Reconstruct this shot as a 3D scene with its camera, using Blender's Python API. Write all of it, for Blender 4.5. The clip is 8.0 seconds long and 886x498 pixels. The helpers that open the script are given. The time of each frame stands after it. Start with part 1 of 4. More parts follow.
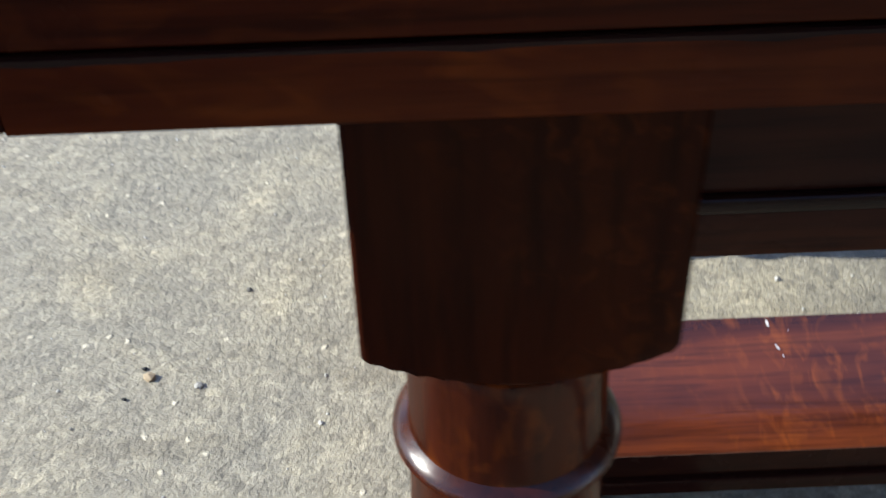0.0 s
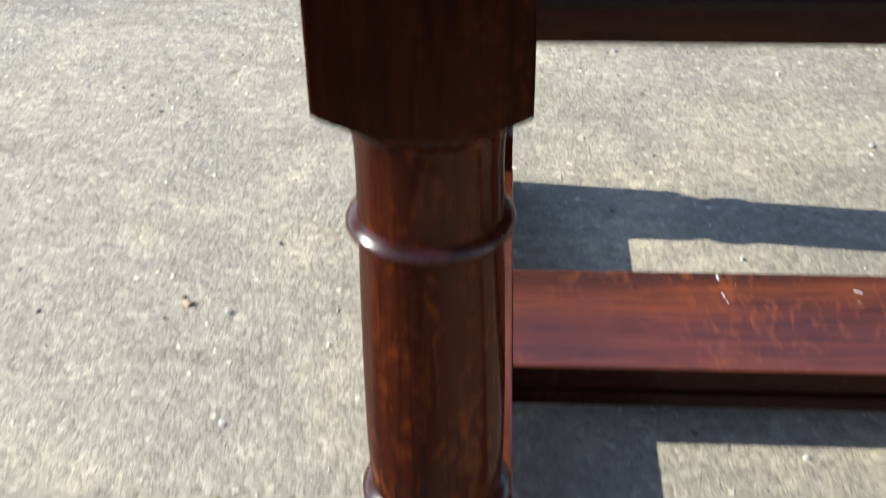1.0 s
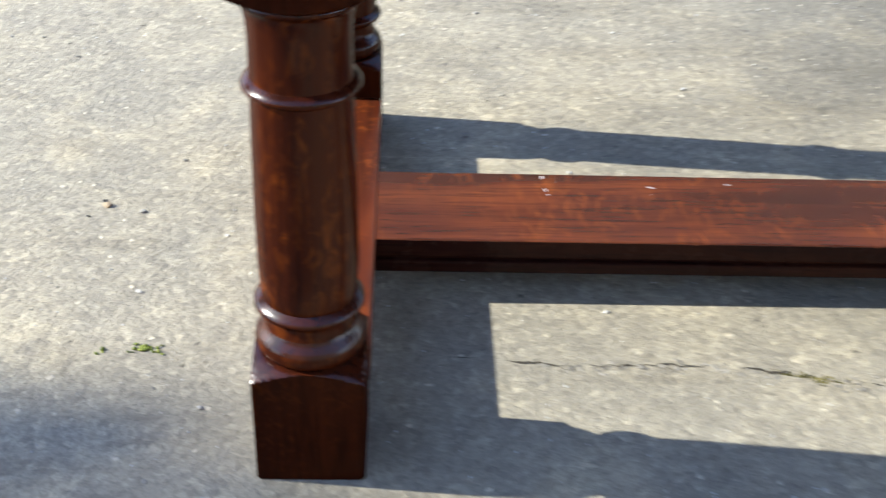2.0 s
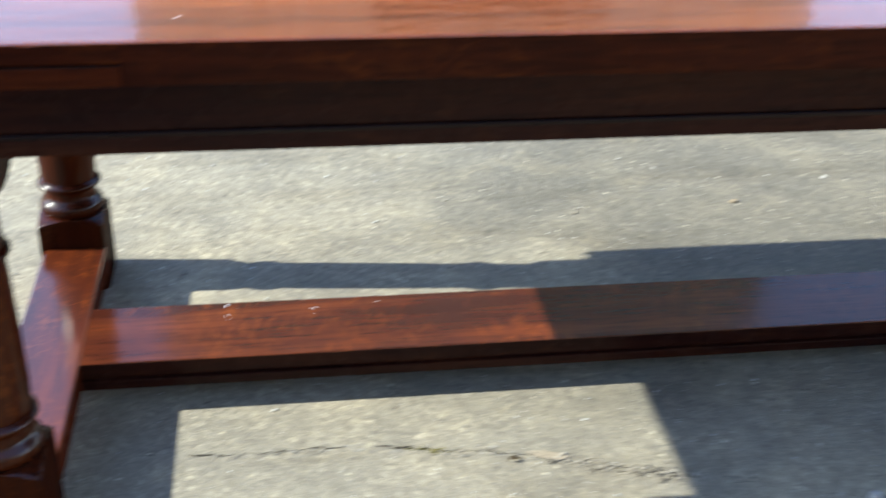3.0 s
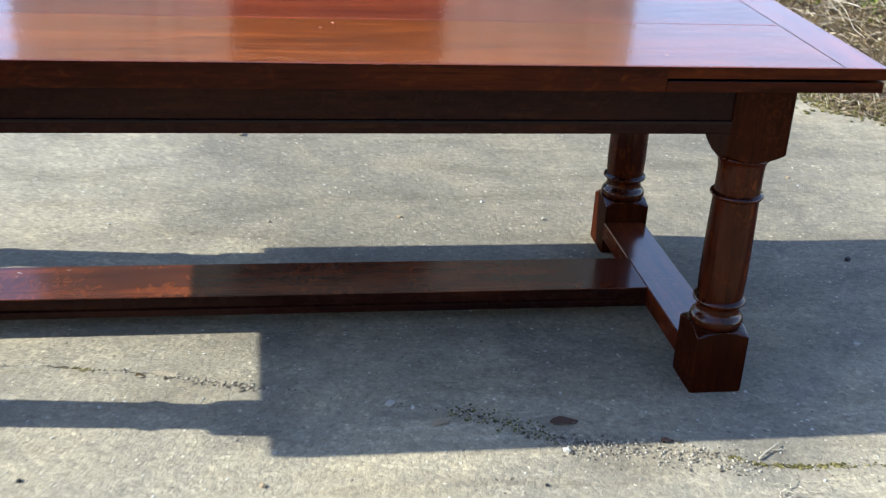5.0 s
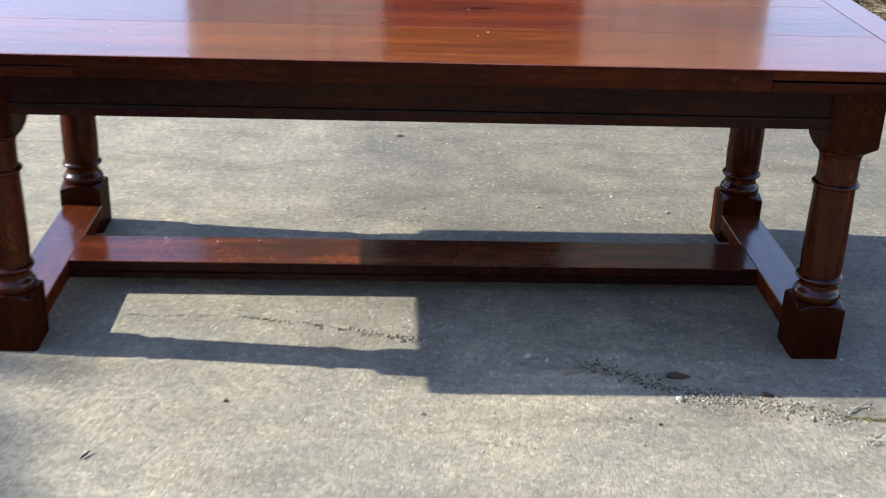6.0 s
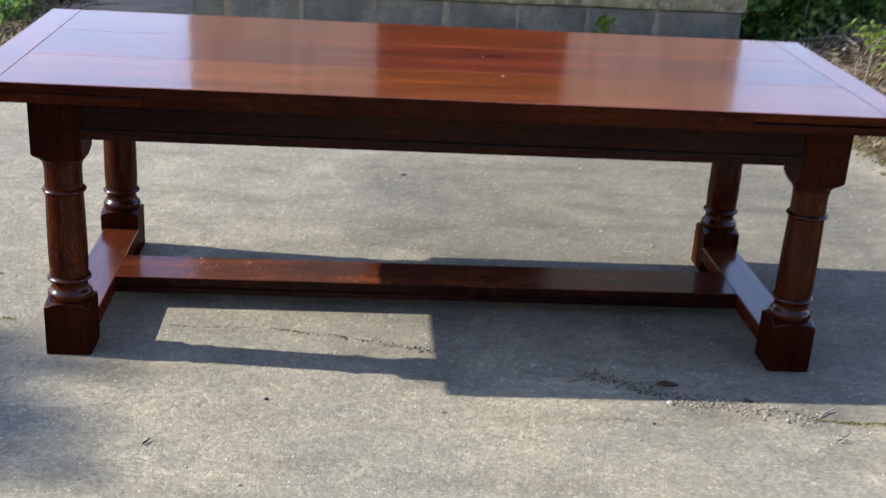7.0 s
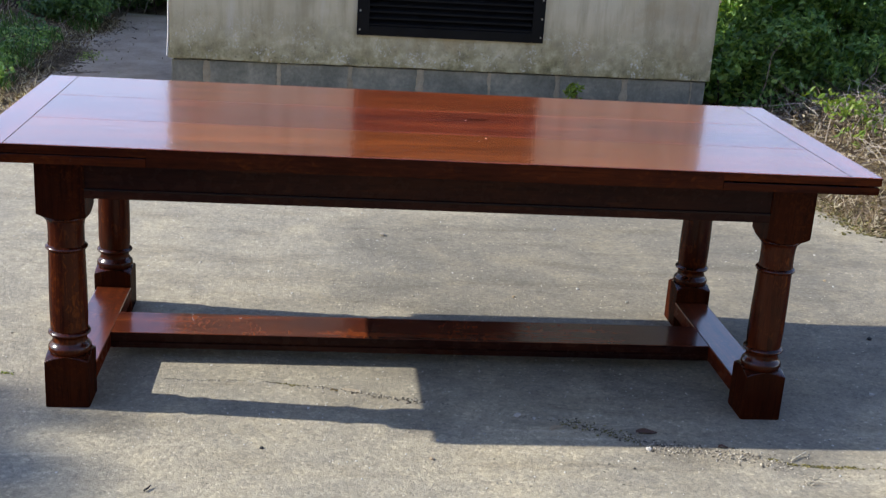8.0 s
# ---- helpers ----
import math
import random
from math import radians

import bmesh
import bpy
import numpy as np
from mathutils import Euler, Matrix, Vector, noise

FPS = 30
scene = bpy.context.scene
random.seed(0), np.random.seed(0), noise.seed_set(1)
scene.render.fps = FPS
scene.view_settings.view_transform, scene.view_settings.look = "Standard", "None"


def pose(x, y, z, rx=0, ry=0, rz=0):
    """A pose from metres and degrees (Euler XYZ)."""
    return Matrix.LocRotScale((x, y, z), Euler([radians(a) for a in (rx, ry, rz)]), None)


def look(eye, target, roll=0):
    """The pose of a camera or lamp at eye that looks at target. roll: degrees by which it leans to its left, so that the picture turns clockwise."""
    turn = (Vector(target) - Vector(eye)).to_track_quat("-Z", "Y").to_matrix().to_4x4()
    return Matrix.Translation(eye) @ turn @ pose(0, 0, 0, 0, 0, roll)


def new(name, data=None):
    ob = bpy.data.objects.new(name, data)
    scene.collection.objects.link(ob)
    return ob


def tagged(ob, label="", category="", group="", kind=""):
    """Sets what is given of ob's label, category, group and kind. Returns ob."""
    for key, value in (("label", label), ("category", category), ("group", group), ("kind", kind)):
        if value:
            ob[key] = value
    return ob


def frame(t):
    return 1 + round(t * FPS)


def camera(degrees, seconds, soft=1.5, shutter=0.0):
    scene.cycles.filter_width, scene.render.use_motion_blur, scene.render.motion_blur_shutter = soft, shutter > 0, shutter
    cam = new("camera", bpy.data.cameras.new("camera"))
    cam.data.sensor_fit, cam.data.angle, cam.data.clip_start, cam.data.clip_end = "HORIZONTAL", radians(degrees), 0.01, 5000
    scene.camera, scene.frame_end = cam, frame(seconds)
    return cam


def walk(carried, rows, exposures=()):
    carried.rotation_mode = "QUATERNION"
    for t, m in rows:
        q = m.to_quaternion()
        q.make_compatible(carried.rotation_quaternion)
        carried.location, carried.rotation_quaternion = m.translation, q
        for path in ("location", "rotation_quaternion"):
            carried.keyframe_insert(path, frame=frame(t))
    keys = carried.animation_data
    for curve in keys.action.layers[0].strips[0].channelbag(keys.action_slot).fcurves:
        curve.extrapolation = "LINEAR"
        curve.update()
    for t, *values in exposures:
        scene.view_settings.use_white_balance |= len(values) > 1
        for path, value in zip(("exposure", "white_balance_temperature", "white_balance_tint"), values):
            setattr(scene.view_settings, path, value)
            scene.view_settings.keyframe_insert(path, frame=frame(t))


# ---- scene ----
cam = camera(40.85, 8.0, soft=1.2, shutter=0.65)
PATH = [
    (0, (0.0259, -0.3402, 0.8987), (0.0442, 1.1999, -0.3771), -1.82),
    (0.5, (0.0908, -0.4446, 0.9006), (0.0025, 1.1803, -0.2621), -1.60),
    (1, (0.106, -0.599, 0.886), (0.009, 1.043, -0.252), -0.9),
    (1.2, (0.105, -0.666, 0.879), (0.028, 0.973, -0.264), -0.2),
    (2.3, (0.215, -1.038, 1.012), (0.34, 0.618, -0.101), 2.5),
    (2.5, (0.275, -1.108, 1.058), (0.431, 0.579, -0.005), 2.3),
    (3, (0.4587, -1.3038, 1.1882), (0.7193, 0.4295, 0.2249), 1.61),
    (3.5, (0.633, -1.443, 1.284), (1.006, 0.284, 0.348), 3.0),
    (4, (0.887, -1.635, 1.339), (1.285, 0.092, 0.412), 4.1),
    (4.2, (0.896, -1.689, 1.345), (1.365, 0.019, 0.417), 5.8),
    (5.3, (1.082, -2.286, 1.39), (1.339, -0.479, 0.572), 3.1),
    (5.5, (0.988, -2.337, 1.407), (1.223, -0.531, 0.581), 3.3),
    (6, (0.975, -2.603, 1.453), (1.069, -0.779, 0.639), 2.0),
    (6.5, (0.913, -2.806, 1.487), (0.995, -0.972, 0.692), 2.4),
    (7, (0.815, -2.954, 1.493), (0.968, -1.096, 0.769), 3.5),
    (7.5, (0.746, -3.051, 1.501), (0.947, -1.173, 0.844), 4.0),
    (8, (0.74, -3.1, 1.505), (0.949, -1.208, 0.892), 3.8),
]

walk(cam, [(t, look(eye, target, roll)) for t, eye, target, roll in PATH],
     [(0.0, 0.96, 6450, 2), (1.0, 1.24, 6600, 3), (2.5, 1.41, 6600, 1), (3.0, 1.40, 6500, -2), (4.2, 1.26, 6400, -2), (5.5, 1.27, 6620, 2), (6.5, 0.91, 6620, 5), (8.0, 0.85, 6700, 6)])

# ---- light ----
SUN = Vector((-1.708, 0.165, 1.0)).normalized()      # towards the sun
elev, azim = math.asin(SUN.z), math.atan2(SUN.x, SUN.y)
world = bpy.data.worlds.new("sky_world")
scene.world = world
world.use_nodes = True
wn = world.node_tree
sky = wn.nodes.new("ShaderNodeTexSky")
sky.sky_type, sky.sun_disc = "NISHITA", False
sky.sun_elevation, sky.sun_rotation = elev, azim
sky.air_density, sky.dust_density, sky.ozone_density = 1.0, 0.1, 2.6
haze = wn.nodes.new("ShaderNodeMix")                 # a clear sky, a little violet
haze.data_type, haze.blend_type = "RGBA", "MULTIPLY"
haze.inputs[0].default_value = 1.0
haze.inputs[7].default_value = (1.12, 0.95, 1.05, 1)
wn.links.new(sky.outputs[0], haze.inputs[6])
wn.links.new(haze.outputs[2], wn.nodes["Background"].inputs[0])
wn.nodes["Background"].inputs[1].default_value = 0.150
sun = new("sun", bpy.data.lights.new("sun", "SUN"))
sun.data.energy, sun.data.angle, sun.data.color = 3.95, radians(0.53), (1.0, 0.96, 0.93)
sun.matrix_world = look(SUN * 30, (0, 0, 0))


# ---- materials ----
class Mat:
    """A node material with a Principled shader and short ways to add nodes."""

    def __init__(self, name):
        self.m = bpy.data.materials.new(name)
        self.m.use_nodes = True
        self.t = self.m.node_tree
        self.b = self.t.nodes["Principled BSDF"]

    def n(self, kind, **kw):
        node = self.t.nodes.new(kind)
        for k, v in kw.items():
            if k == "ins":
                for i, x in v.items():
                    if isinstance(x, bpy.types.NodeSocket):
                        self.t.links.new(x, node.inputs[i])
                    else:
                        node.inputs[i].default_value = x
            elif k == "data_type":
                node.data_type = v
            elif k == "operation":
                node.operation = v
            elif k == "blend_type":
                node.blend_type = v
            elif k == "feature":
                node.feature = v
        return node

    def coords(self, scale=(1, 1, 1), shift=True):
        c = self.n("ShaderNodeTexCoord").outputs["Object"]
        mp = self.n("ShaderNodeMapping", ins={0: c, 3: scale})
        if shift:
            r = self.n("ShaderNodeObjectInfo").outputs["Random"]
            v = self.n("ShaderNodeVectorMath", operation="SCALE", ins={0: (17.0, 31.0, 23.0)})
            self.t.links.new(r, v.inputs["Scale"])
            self.t.links.new(v.outputs[0], mp.inputs[1])
        return mp.outputs[0]

    def noise(self, vec, scale, detail=4.0, rough=0.55, dist=0.0):
        return self.n("ShaderNodeTexNoise", ins={"Vector": vec, "Scale": scale, "Detail": detail, "Roughness": rough, "Distortion": dist}).outputs["Fac"]

    def ramp(self, fac, stops):
        r = self.n("ShaderNodeValToRGB", ins={0: fac})
        e = r.color_ramp.elements
        while len(e) < len(stops):
            e.new(0.5)
        for el, (p, c) in zip(e, stops):
            el.position = p
            el.color = (*c, 1) if isinstance(c, tuple) else (c, c, c, 1)
        return r.outputs[0]

    def mix(self, fac, a, b, kind="MIX"):
        m = self.n("ShaderNodeMix", data_type="RGBA", blend_type=kind)
        for sock, x in ((m.inputs[0], fac), (m.inputs[6], a), (m.inputs[7], b)):
            if isinstance(x, bpy.types.NodeSocket):
                self.t.links.new(x, sock)
            elif isinstance(x, tuple):
                sock.default_value = (*x, 1)
            else:
                sock.default_value = x
        return m.outputs[2]

    def math(self, op, a, b=0.0):
        return self.n("ShaderNodeMath", operation=op, ins={0: a, 1: b}).outputs[0]

    def put(self, **kw):
        for k, v in kw.items():
            i = self.b.inputs[{"color": "Base Color", "rough": "Roughness", "metal": "Metallic", "coat": "Coat Weight", "coat_rough": "Coat Roughness",
                               "coat_ior": "Coat IOR", "spec": "Specular IOR Level", "normal": "Normal", "coat_normal": "Coat Normal", "trans": "Transmission Weight",
                               "sub": "Subsurface Weight", "sheen": "Sheen Weight"}[k]]
            if isinstance(v, bpy.types.NodeSocket):
                self.t.links.new(v, i)
            elif isinstance(v, tuple):
                i.default_value = (*v, 1)
            else:
                i.default_value = v
        return self

    def bump(self, height, strength, distance, normal=None):
        ins = {"Height": height, "Strength": strength, "Distance": distance}
        if normal is not None:
            ins["Normal"] = normal
        return self.n("ShaderNodeBump", ins=ins).outputs[0]


def wood(name, axis, light=1.0, flame=0.5, wave=0.0012, coat_weight=0.55, coat_ior=1.45, under=0.0, under_rough=0.5, polish=(0.07, 0.16), even=0.0, dents=0.00012, hue=(1.0, 1.0, 1.0), ray=0.25, rays=52.0, streak=0.35, patina=0.55, tilt=0.0):
    """Dark red-brown polished oak, grain along one axis, ray flecks across it, dark patina, under a shiny wax coat."""
    m = Mat(name)
    k = [1.0, 1.0, 1.0]
    k[axis] = 0.07
    along = m.coords(tuple(k))
    plain = m.coords()
    k2 = [1.0, 1.0, 1.0]
    k2[axis] = ray
    fl = m.coords(tuple(k2))
    broad = m.noise(along, 14.0, 5.0, 0.6, 0.6)
    fine = m.noise(along, 160.0, 3.0, 0.6)
    mid_grain = m.noise(along, 55.0, 3.0, 0.6, 0.4)
    cloud = m.noise(plain, 3.3, 3.0, 0.55)
    base = m.ramp(broad, [(0.28, (0.026, 0.0050, 0.0024)), (0.52, (0.085, 0.0158, 0.0056)), (0.75, (0.16, 0.032, 0.0085))])
    base = m.mix(even, base, (0.086, 0.0168, 0.0058))
    smoky = m.math("ADD", m.math("MULTIPLY", cloud, 0.55), m.math("MULTIPLY", m.noise(along, 6.0, 4.0, 0.6, 0.8), 0.45))
    base = m.mix(m.ramp(smoky, [(0.42, 0.0), (0.64, patina)]), base, (0.030, 0.0078, 0.0062))
    flecks = m.math("MULTIPLY", m.ramp(m.noise(fl, rays, 2.0, 0.5, 1.2), [(0.50, 0.0), (0.70, 1.0)]), m.ramp(m.noise(plain, 7.0, 3.0, 0.6), [(0.42, 0.0), (0.62, 1.0)]))
    base = m.mix(m.math("MULTIPLY", flecks, flame), base, (0.25, 0.054, 0.010))
    base = m.mix(m.ramp(mid_grain, [(0.34, streak), (0.50, 0.0)]), base, (0.022, 0.0052, 0.0034))
    base = m.mix(m.ramp(mid_grain, [(0.54, 0.0), (0.74, streak * 0.4)]), base, (0.19, 0.046, 0.011))
    base = m.mix(m.ramp(fine, [(0.3, 0.55), (0.5, 0.0)]), base, (0.014, 0.004, 0.003))
    # light and hue tone each part, its sun or shade included
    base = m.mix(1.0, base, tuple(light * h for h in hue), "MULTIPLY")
    ripple = m.noise(along, 9.0, 2.0, 0.5)
    bmp = m.bump(fine, 0.12, 0.0006)
    coat = m.bump(ripple, 0.25, wave, m.bump(mid_grain, 0.14, 0.0006, m.bump(m.noise(plain, 70.0, 2.0, 0.5), 1.0, dents, m.bump(fine, 0.08, 0.0004))))
    if tilt:                            # hand-planed unevenness along the grain
        k3 = [1.0, 1.0, 1.0]
        k3[axis] = 0.4
        coat = m.bump(m.noise(m.coords(tuple(k3)), 30.0, 2.0, 0.5), 1.0, tilt, coat)
    rough = m.ramp(m.noise(plain, 22.0, 4.0), [(0.3, polish[0]), (0.75, polish[1])])
    m.put(color=base, rough=under_rough, coat=coat_weight, coat_rough=rough, coat_ior=coat_ior, normal=bmp, coat_normal=coat, spec=under)
    return m.m


def concrete(name, tint=1.0):
    """Old worn yard concrete: pale paste, grey and buff patches, bright and dark grit."""
    m = Mat(name)
    v = m.coords(shift=False)
    big = m.noise(v, 1.1, 4.0, 0.6, 0.4)
    mid = m.noise(v, 4.6, 7.0, 0.66, 0.7)
    grit = m.noise(v, 170.0, 3.0, 0.7)
    warp = m.n("ShaderNodeVectorMath", operation="SCALE", ins={0: m.n("ShaderNodeTexNoise", ins={"Vector": v, "Scale": 120.0, "Detail": 2.0}).outputs["Color"]})
    warp.inputs["Scale"].default_value = 0.009
    wv = m.n("ShaderNodeVectorMath", operation="ADD", ins={0: v, 1: warp.outputs[0]}).outputs[0]
    cell = m.n("ShaderNodeTexVoronoi", ins={"Vector": wv, "Scale": 210.0}).outputs
    stone = m.n("ShaderNodeTexVoronoi", ins={"Vector": wv, "Scale": 95.0}).outputs
    cell2 = m.n("ShaderNodeTexVoronoi", ins={"Vector": wv, "Scale": 46.0}).outputs
    col = m.ramp(big, [(0.36, (0.315, 0.312, 0.305)), (0.5, (0.370, 0.358, 0.335)), (0.64, (0.430, 0.408, 0.362))])
    col = m.mix(m.ramp(mid, [(0.38, 0.45), (0.52, 0.0)]), col, (0.265, 0.265, 0.268))
    col = m.mix(m.ramp(mid, [(0.54, 0.0), (0.66, 0.45)]), col, (0.53, 0.495, 0.42))
    blot = m.noise(v, 13.0, 4.0, 0.6, 0.9)
    col = m.mix(m.ramp(blot, [(0.56, 0.0), (0.70, 0.25)]), col, (0.57, 0.545, 0.485))
    col = m.mix(m.ramp(blot, [(0.33, 0.4), (0.44, 0.0)]), col, (0.255, 0.255, 0.258))
    turned_v = m.n("ShaderNodeMapping", ins={0: v, 2: (0, 0, 0.5), 3: (2.2, 16.0, 1.0)}).outputs[0]
    scuff = m.math("MULTIPLY", m.ramp(m.noise(turned_v, 1.6, 5.0, 0.7, 0.8), [(0.57, 0.0), (0.66, 0.7)]), m.ramp(big, [(0.46, 0.0), (0.58, 1.0)]))
    col = m.mix(scuff, col, (0.60, 0.58, 0.53))
    # exposed aggregate: each stone a shade of its own, paste worn down between them
    fleck = m.noise(v, 42.0, 5.0, 0.7, 0.4)
    col = m.mix(m.ramp(fleck, [(0.34, 0.35), (0.48, 0.0)]), col, (0.195, 0.192, 0.183))
    col = m.mix(m.ramp(fleck, [(0.57, 0.0), (0.70, 0.22)]), col, (0.60, 0.575, 0.51))
    tone = m.n("ShaderNodeSeparateColor", ins={0: stone["Color"]}).outputs
    col = m.mix(1.0, col, m.ramp(tone[0], [(0.0, (0.80, 0.80, 0.81)), (0.35, (0.97, 0.97, 0.97)), (0.8, (1.02, 1.02, 1.01)), (1.0, (1.26, 1.25, 1.22))]), "MULTIPLY")
    # a broad darker area of the slab, ragged at its edge
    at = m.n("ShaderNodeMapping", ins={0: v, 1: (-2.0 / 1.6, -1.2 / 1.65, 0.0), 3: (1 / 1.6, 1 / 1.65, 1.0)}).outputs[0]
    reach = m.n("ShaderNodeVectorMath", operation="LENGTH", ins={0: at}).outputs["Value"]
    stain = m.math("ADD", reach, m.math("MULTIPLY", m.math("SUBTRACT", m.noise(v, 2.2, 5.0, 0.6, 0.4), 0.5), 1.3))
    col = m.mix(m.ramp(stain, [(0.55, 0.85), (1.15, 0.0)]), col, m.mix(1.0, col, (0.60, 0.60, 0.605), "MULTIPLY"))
    # dirt drawn out in broad streaks by sweeping and rain
    swept = m.n("ShaderNodeMapping", ins={0: v, 2: (0, 0, -0.35), 3: (0.9, 3.2, 1.0)}).outputs[0]
    col = m.mix(m.ramp(m.noise(swept, 1.9, 6.0, 0.68, 0.6), [(0.50, 0.0), (0.64, 0.75)]), col, m.mix(1.0, col, (0.74, 0.725, 0.70), "MULTIPLY"))
    sp = m.n("ShaderNodeSeparateColor", ins={0: cell["Color"]}).outputs
    col = m.mix(1.0, col, m.ramp(sp[0], [(0.0, 0.84), (0.3, 0.98), (0.8, 1.02), (1.0, 1.15)]), "MULTIPLY")
    sp2 = m.n("ShaderNodeSeparateColor", ins={0: cell2["Color"]}).outputs
    pebble = m.math("MULTIPLY", m.ramp(m.math("ADD", sp2[0], m.math("MULTIPLY", m.math("SUBTRACT", m.noise(v, 6.0, 3.0, 0.6), 0.5), 0.5)), [(0.84, 0.0), (0.88, 0.85)]), m.ramp(cell2["Distance"], [(0.10, 1.0), (0.22, 0.0)]))
    col = m.mix(pebble, col, (0.72, 0.70, 0.66))
    spots = m.n("ShaderNodeTexVoronoi", ins={"Vector": m.n("ShaderNodeVectorMath", operation="ADD", ins={0: wv, 1: warp.outputs[0]}).outputs[0], "Scale": 11.0}).outputs
    old = m.math("MULTIPLY", m.ramp(m.n("ShaderNodeSeparateColor", ins={0: spots["Color"]}).outputs[2], [(0.74, 0.0), (0.80, 0.55)]), m.ramp(spots["Distance"], [(0.07, 1.0), (0.17, 0.0)]))
    col = m.mix(old, col, (0.56, 0.545, 0.50))
    pit = m.math("MULTIPLY", m.ramp(sp2[1], [(0.965, 0.0), (0.98, 0.8)]), m.ramp(cell2["Distance"], [(0.10, 1.0), (0.24, 0.0)]))
    col = m.mix(pit, col, (0.075, 0.070, 0.062))
    col = m.mix(m.ramp(grit, [(0.30, 0.5), (0.5, 0.0)]), col, (0.17, 0.167, 0.155))
    col = m.mix(1.0, col, (tint * 1.07, tint * 0.98, tint * 0.78), "MULTIPLY")
    h = m.math("ADD", m.math("MULTIPLY", grit, 0.8), m.math("MULTIPLY", stone["Distance"], -0.32))
    h = m.math("ADD", h, m.math("ADD", m.math("MULTIPLY", pebble, 0.5), m.math("MULTIPLY", pit, -0.8)))
    nrm = m.bump(h, 0.85, 0.003, m.bump(mid, 0.5, 0.012))
    m.put(color=col, rough=0.82, normal=nrm, spec=0.4)
    return m.m


def mottled(name, stops, scale, rough=0.9, bump_scale=60.0, bump=0.5, depth=0.005, spec=0.3, island=0.0, coat=0.0, metal=0.0, shift=True):
    """A surface with colours over two scales of noise and a fine relief; island: how far each piece varies."""
    m = Mat(name)
    v = m.coords(shift=shift)
    f = m.math("ADD", m.math("MULTIPLY", m.noise(v, scale, 5.0, 0.6, 0.3), 0.7), m.math("MULTIPLY", m.noise(v, scale * 9.0, 3.0, 0.6), 0.3))
    if island:
        r = m.n("ShaderNodeNewGeometry").outputs["Random Per Island"]
        f = m.math("ADD", m.math("MULTIPLY", f, 1.0 - island), m.math("MULTIPLY", r, island))
    col = m.ramp(f, stops)
    m.put(color=col, rough=rough, normal=m.bump(m.noise(v, bump_scale, 4.0, 0.65), bump, depth), spec=spec, coat=coat, metal=metal)
    return m.m


def leaf_mat(name, stops, rough=0.5, spec=0.4):
    m = Mat(name)
    r = m.n("ShaderNodeNewGeometry").outputs["Random Per Island"]
    v = m.coords(shift=False)
    f = m.math("ADD", m.math("MULTIPLY", r, 0.65), m.math("MULTIPLY", m.noise(v, 2.2, 3.0), 0.35))
    m.put(color=m.ramp(f, stops), rough=rough, spec=spec)
    # thin leaves let some light through
    tr = m.n("ShaderNodeBsdfTranslucent", ins={0: m.ramp(f, [(p, (min(1, c[0] * 1.6), min(1, c[1] * 1.6), c[2] * 0.8)) for p, c in stops])})
    mx = m.n("ShaderNodeMixShader", ins={0: 0.3, 1: m.b.outputs[0], 2: tr.outputs[0]})
    m.t.links.new(mx.outputs[0], m.t.nodes["Material Output"].inputs[0])
    return m.m


def plain(name, color, rough=0.5, metal=0.0, spec=0.4):
    return Mat(name).put(color=color, rough=rough, metal=metal, spec=spec).m


# One oak in several tones: sunlit boards lighter, shaded edges and rails darker.
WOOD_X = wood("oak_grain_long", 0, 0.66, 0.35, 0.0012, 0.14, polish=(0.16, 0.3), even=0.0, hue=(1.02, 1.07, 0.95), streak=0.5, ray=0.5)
# Rails, mouldings and stretcher sides: bluish dark shade put into the colour.
WOOD_RAIL_SHADE = wood("oak_grain_rail_shade", 0, 0.50, 0.25, 0.0012, 0.2, polish=(0.2, 0.34), streak=0.2, hue=(0.7, 1.1, 1.8))
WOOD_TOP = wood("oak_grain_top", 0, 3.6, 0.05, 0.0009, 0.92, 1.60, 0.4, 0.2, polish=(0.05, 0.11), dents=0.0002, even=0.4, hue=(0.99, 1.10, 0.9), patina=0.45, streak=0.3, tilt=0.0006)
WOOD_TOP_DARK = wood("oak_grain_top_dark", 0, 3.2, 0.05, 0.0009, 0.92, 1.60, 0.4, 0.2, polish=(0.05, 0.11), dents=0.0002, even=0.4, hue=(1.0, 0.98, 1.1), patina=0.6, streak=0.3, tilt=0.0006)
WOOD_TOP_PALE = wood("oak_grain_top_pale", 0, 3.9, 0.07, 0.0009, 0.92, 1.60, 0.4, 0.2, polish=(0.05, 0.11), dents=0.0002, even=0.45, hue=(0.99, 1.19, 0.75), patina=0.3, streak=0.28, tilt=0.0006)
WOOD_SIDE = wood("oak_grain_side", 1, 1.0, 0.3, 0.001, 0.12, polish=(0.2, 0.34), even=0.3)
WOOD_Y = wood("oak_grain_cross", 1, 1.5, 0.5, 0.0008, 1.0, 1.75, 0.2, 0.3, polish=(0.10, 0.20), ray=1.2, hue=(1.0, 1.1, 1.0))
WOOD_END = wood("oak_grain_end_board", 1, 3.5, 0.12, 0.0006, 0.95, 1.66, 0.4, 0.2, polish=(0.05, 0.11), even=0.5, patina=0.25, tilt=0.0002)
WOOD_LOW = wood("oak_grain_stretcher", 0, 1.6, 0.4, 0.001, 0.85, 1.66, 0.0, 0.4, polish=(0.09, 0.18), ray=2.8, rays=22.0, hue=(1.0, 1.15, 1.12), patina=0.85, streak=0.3)
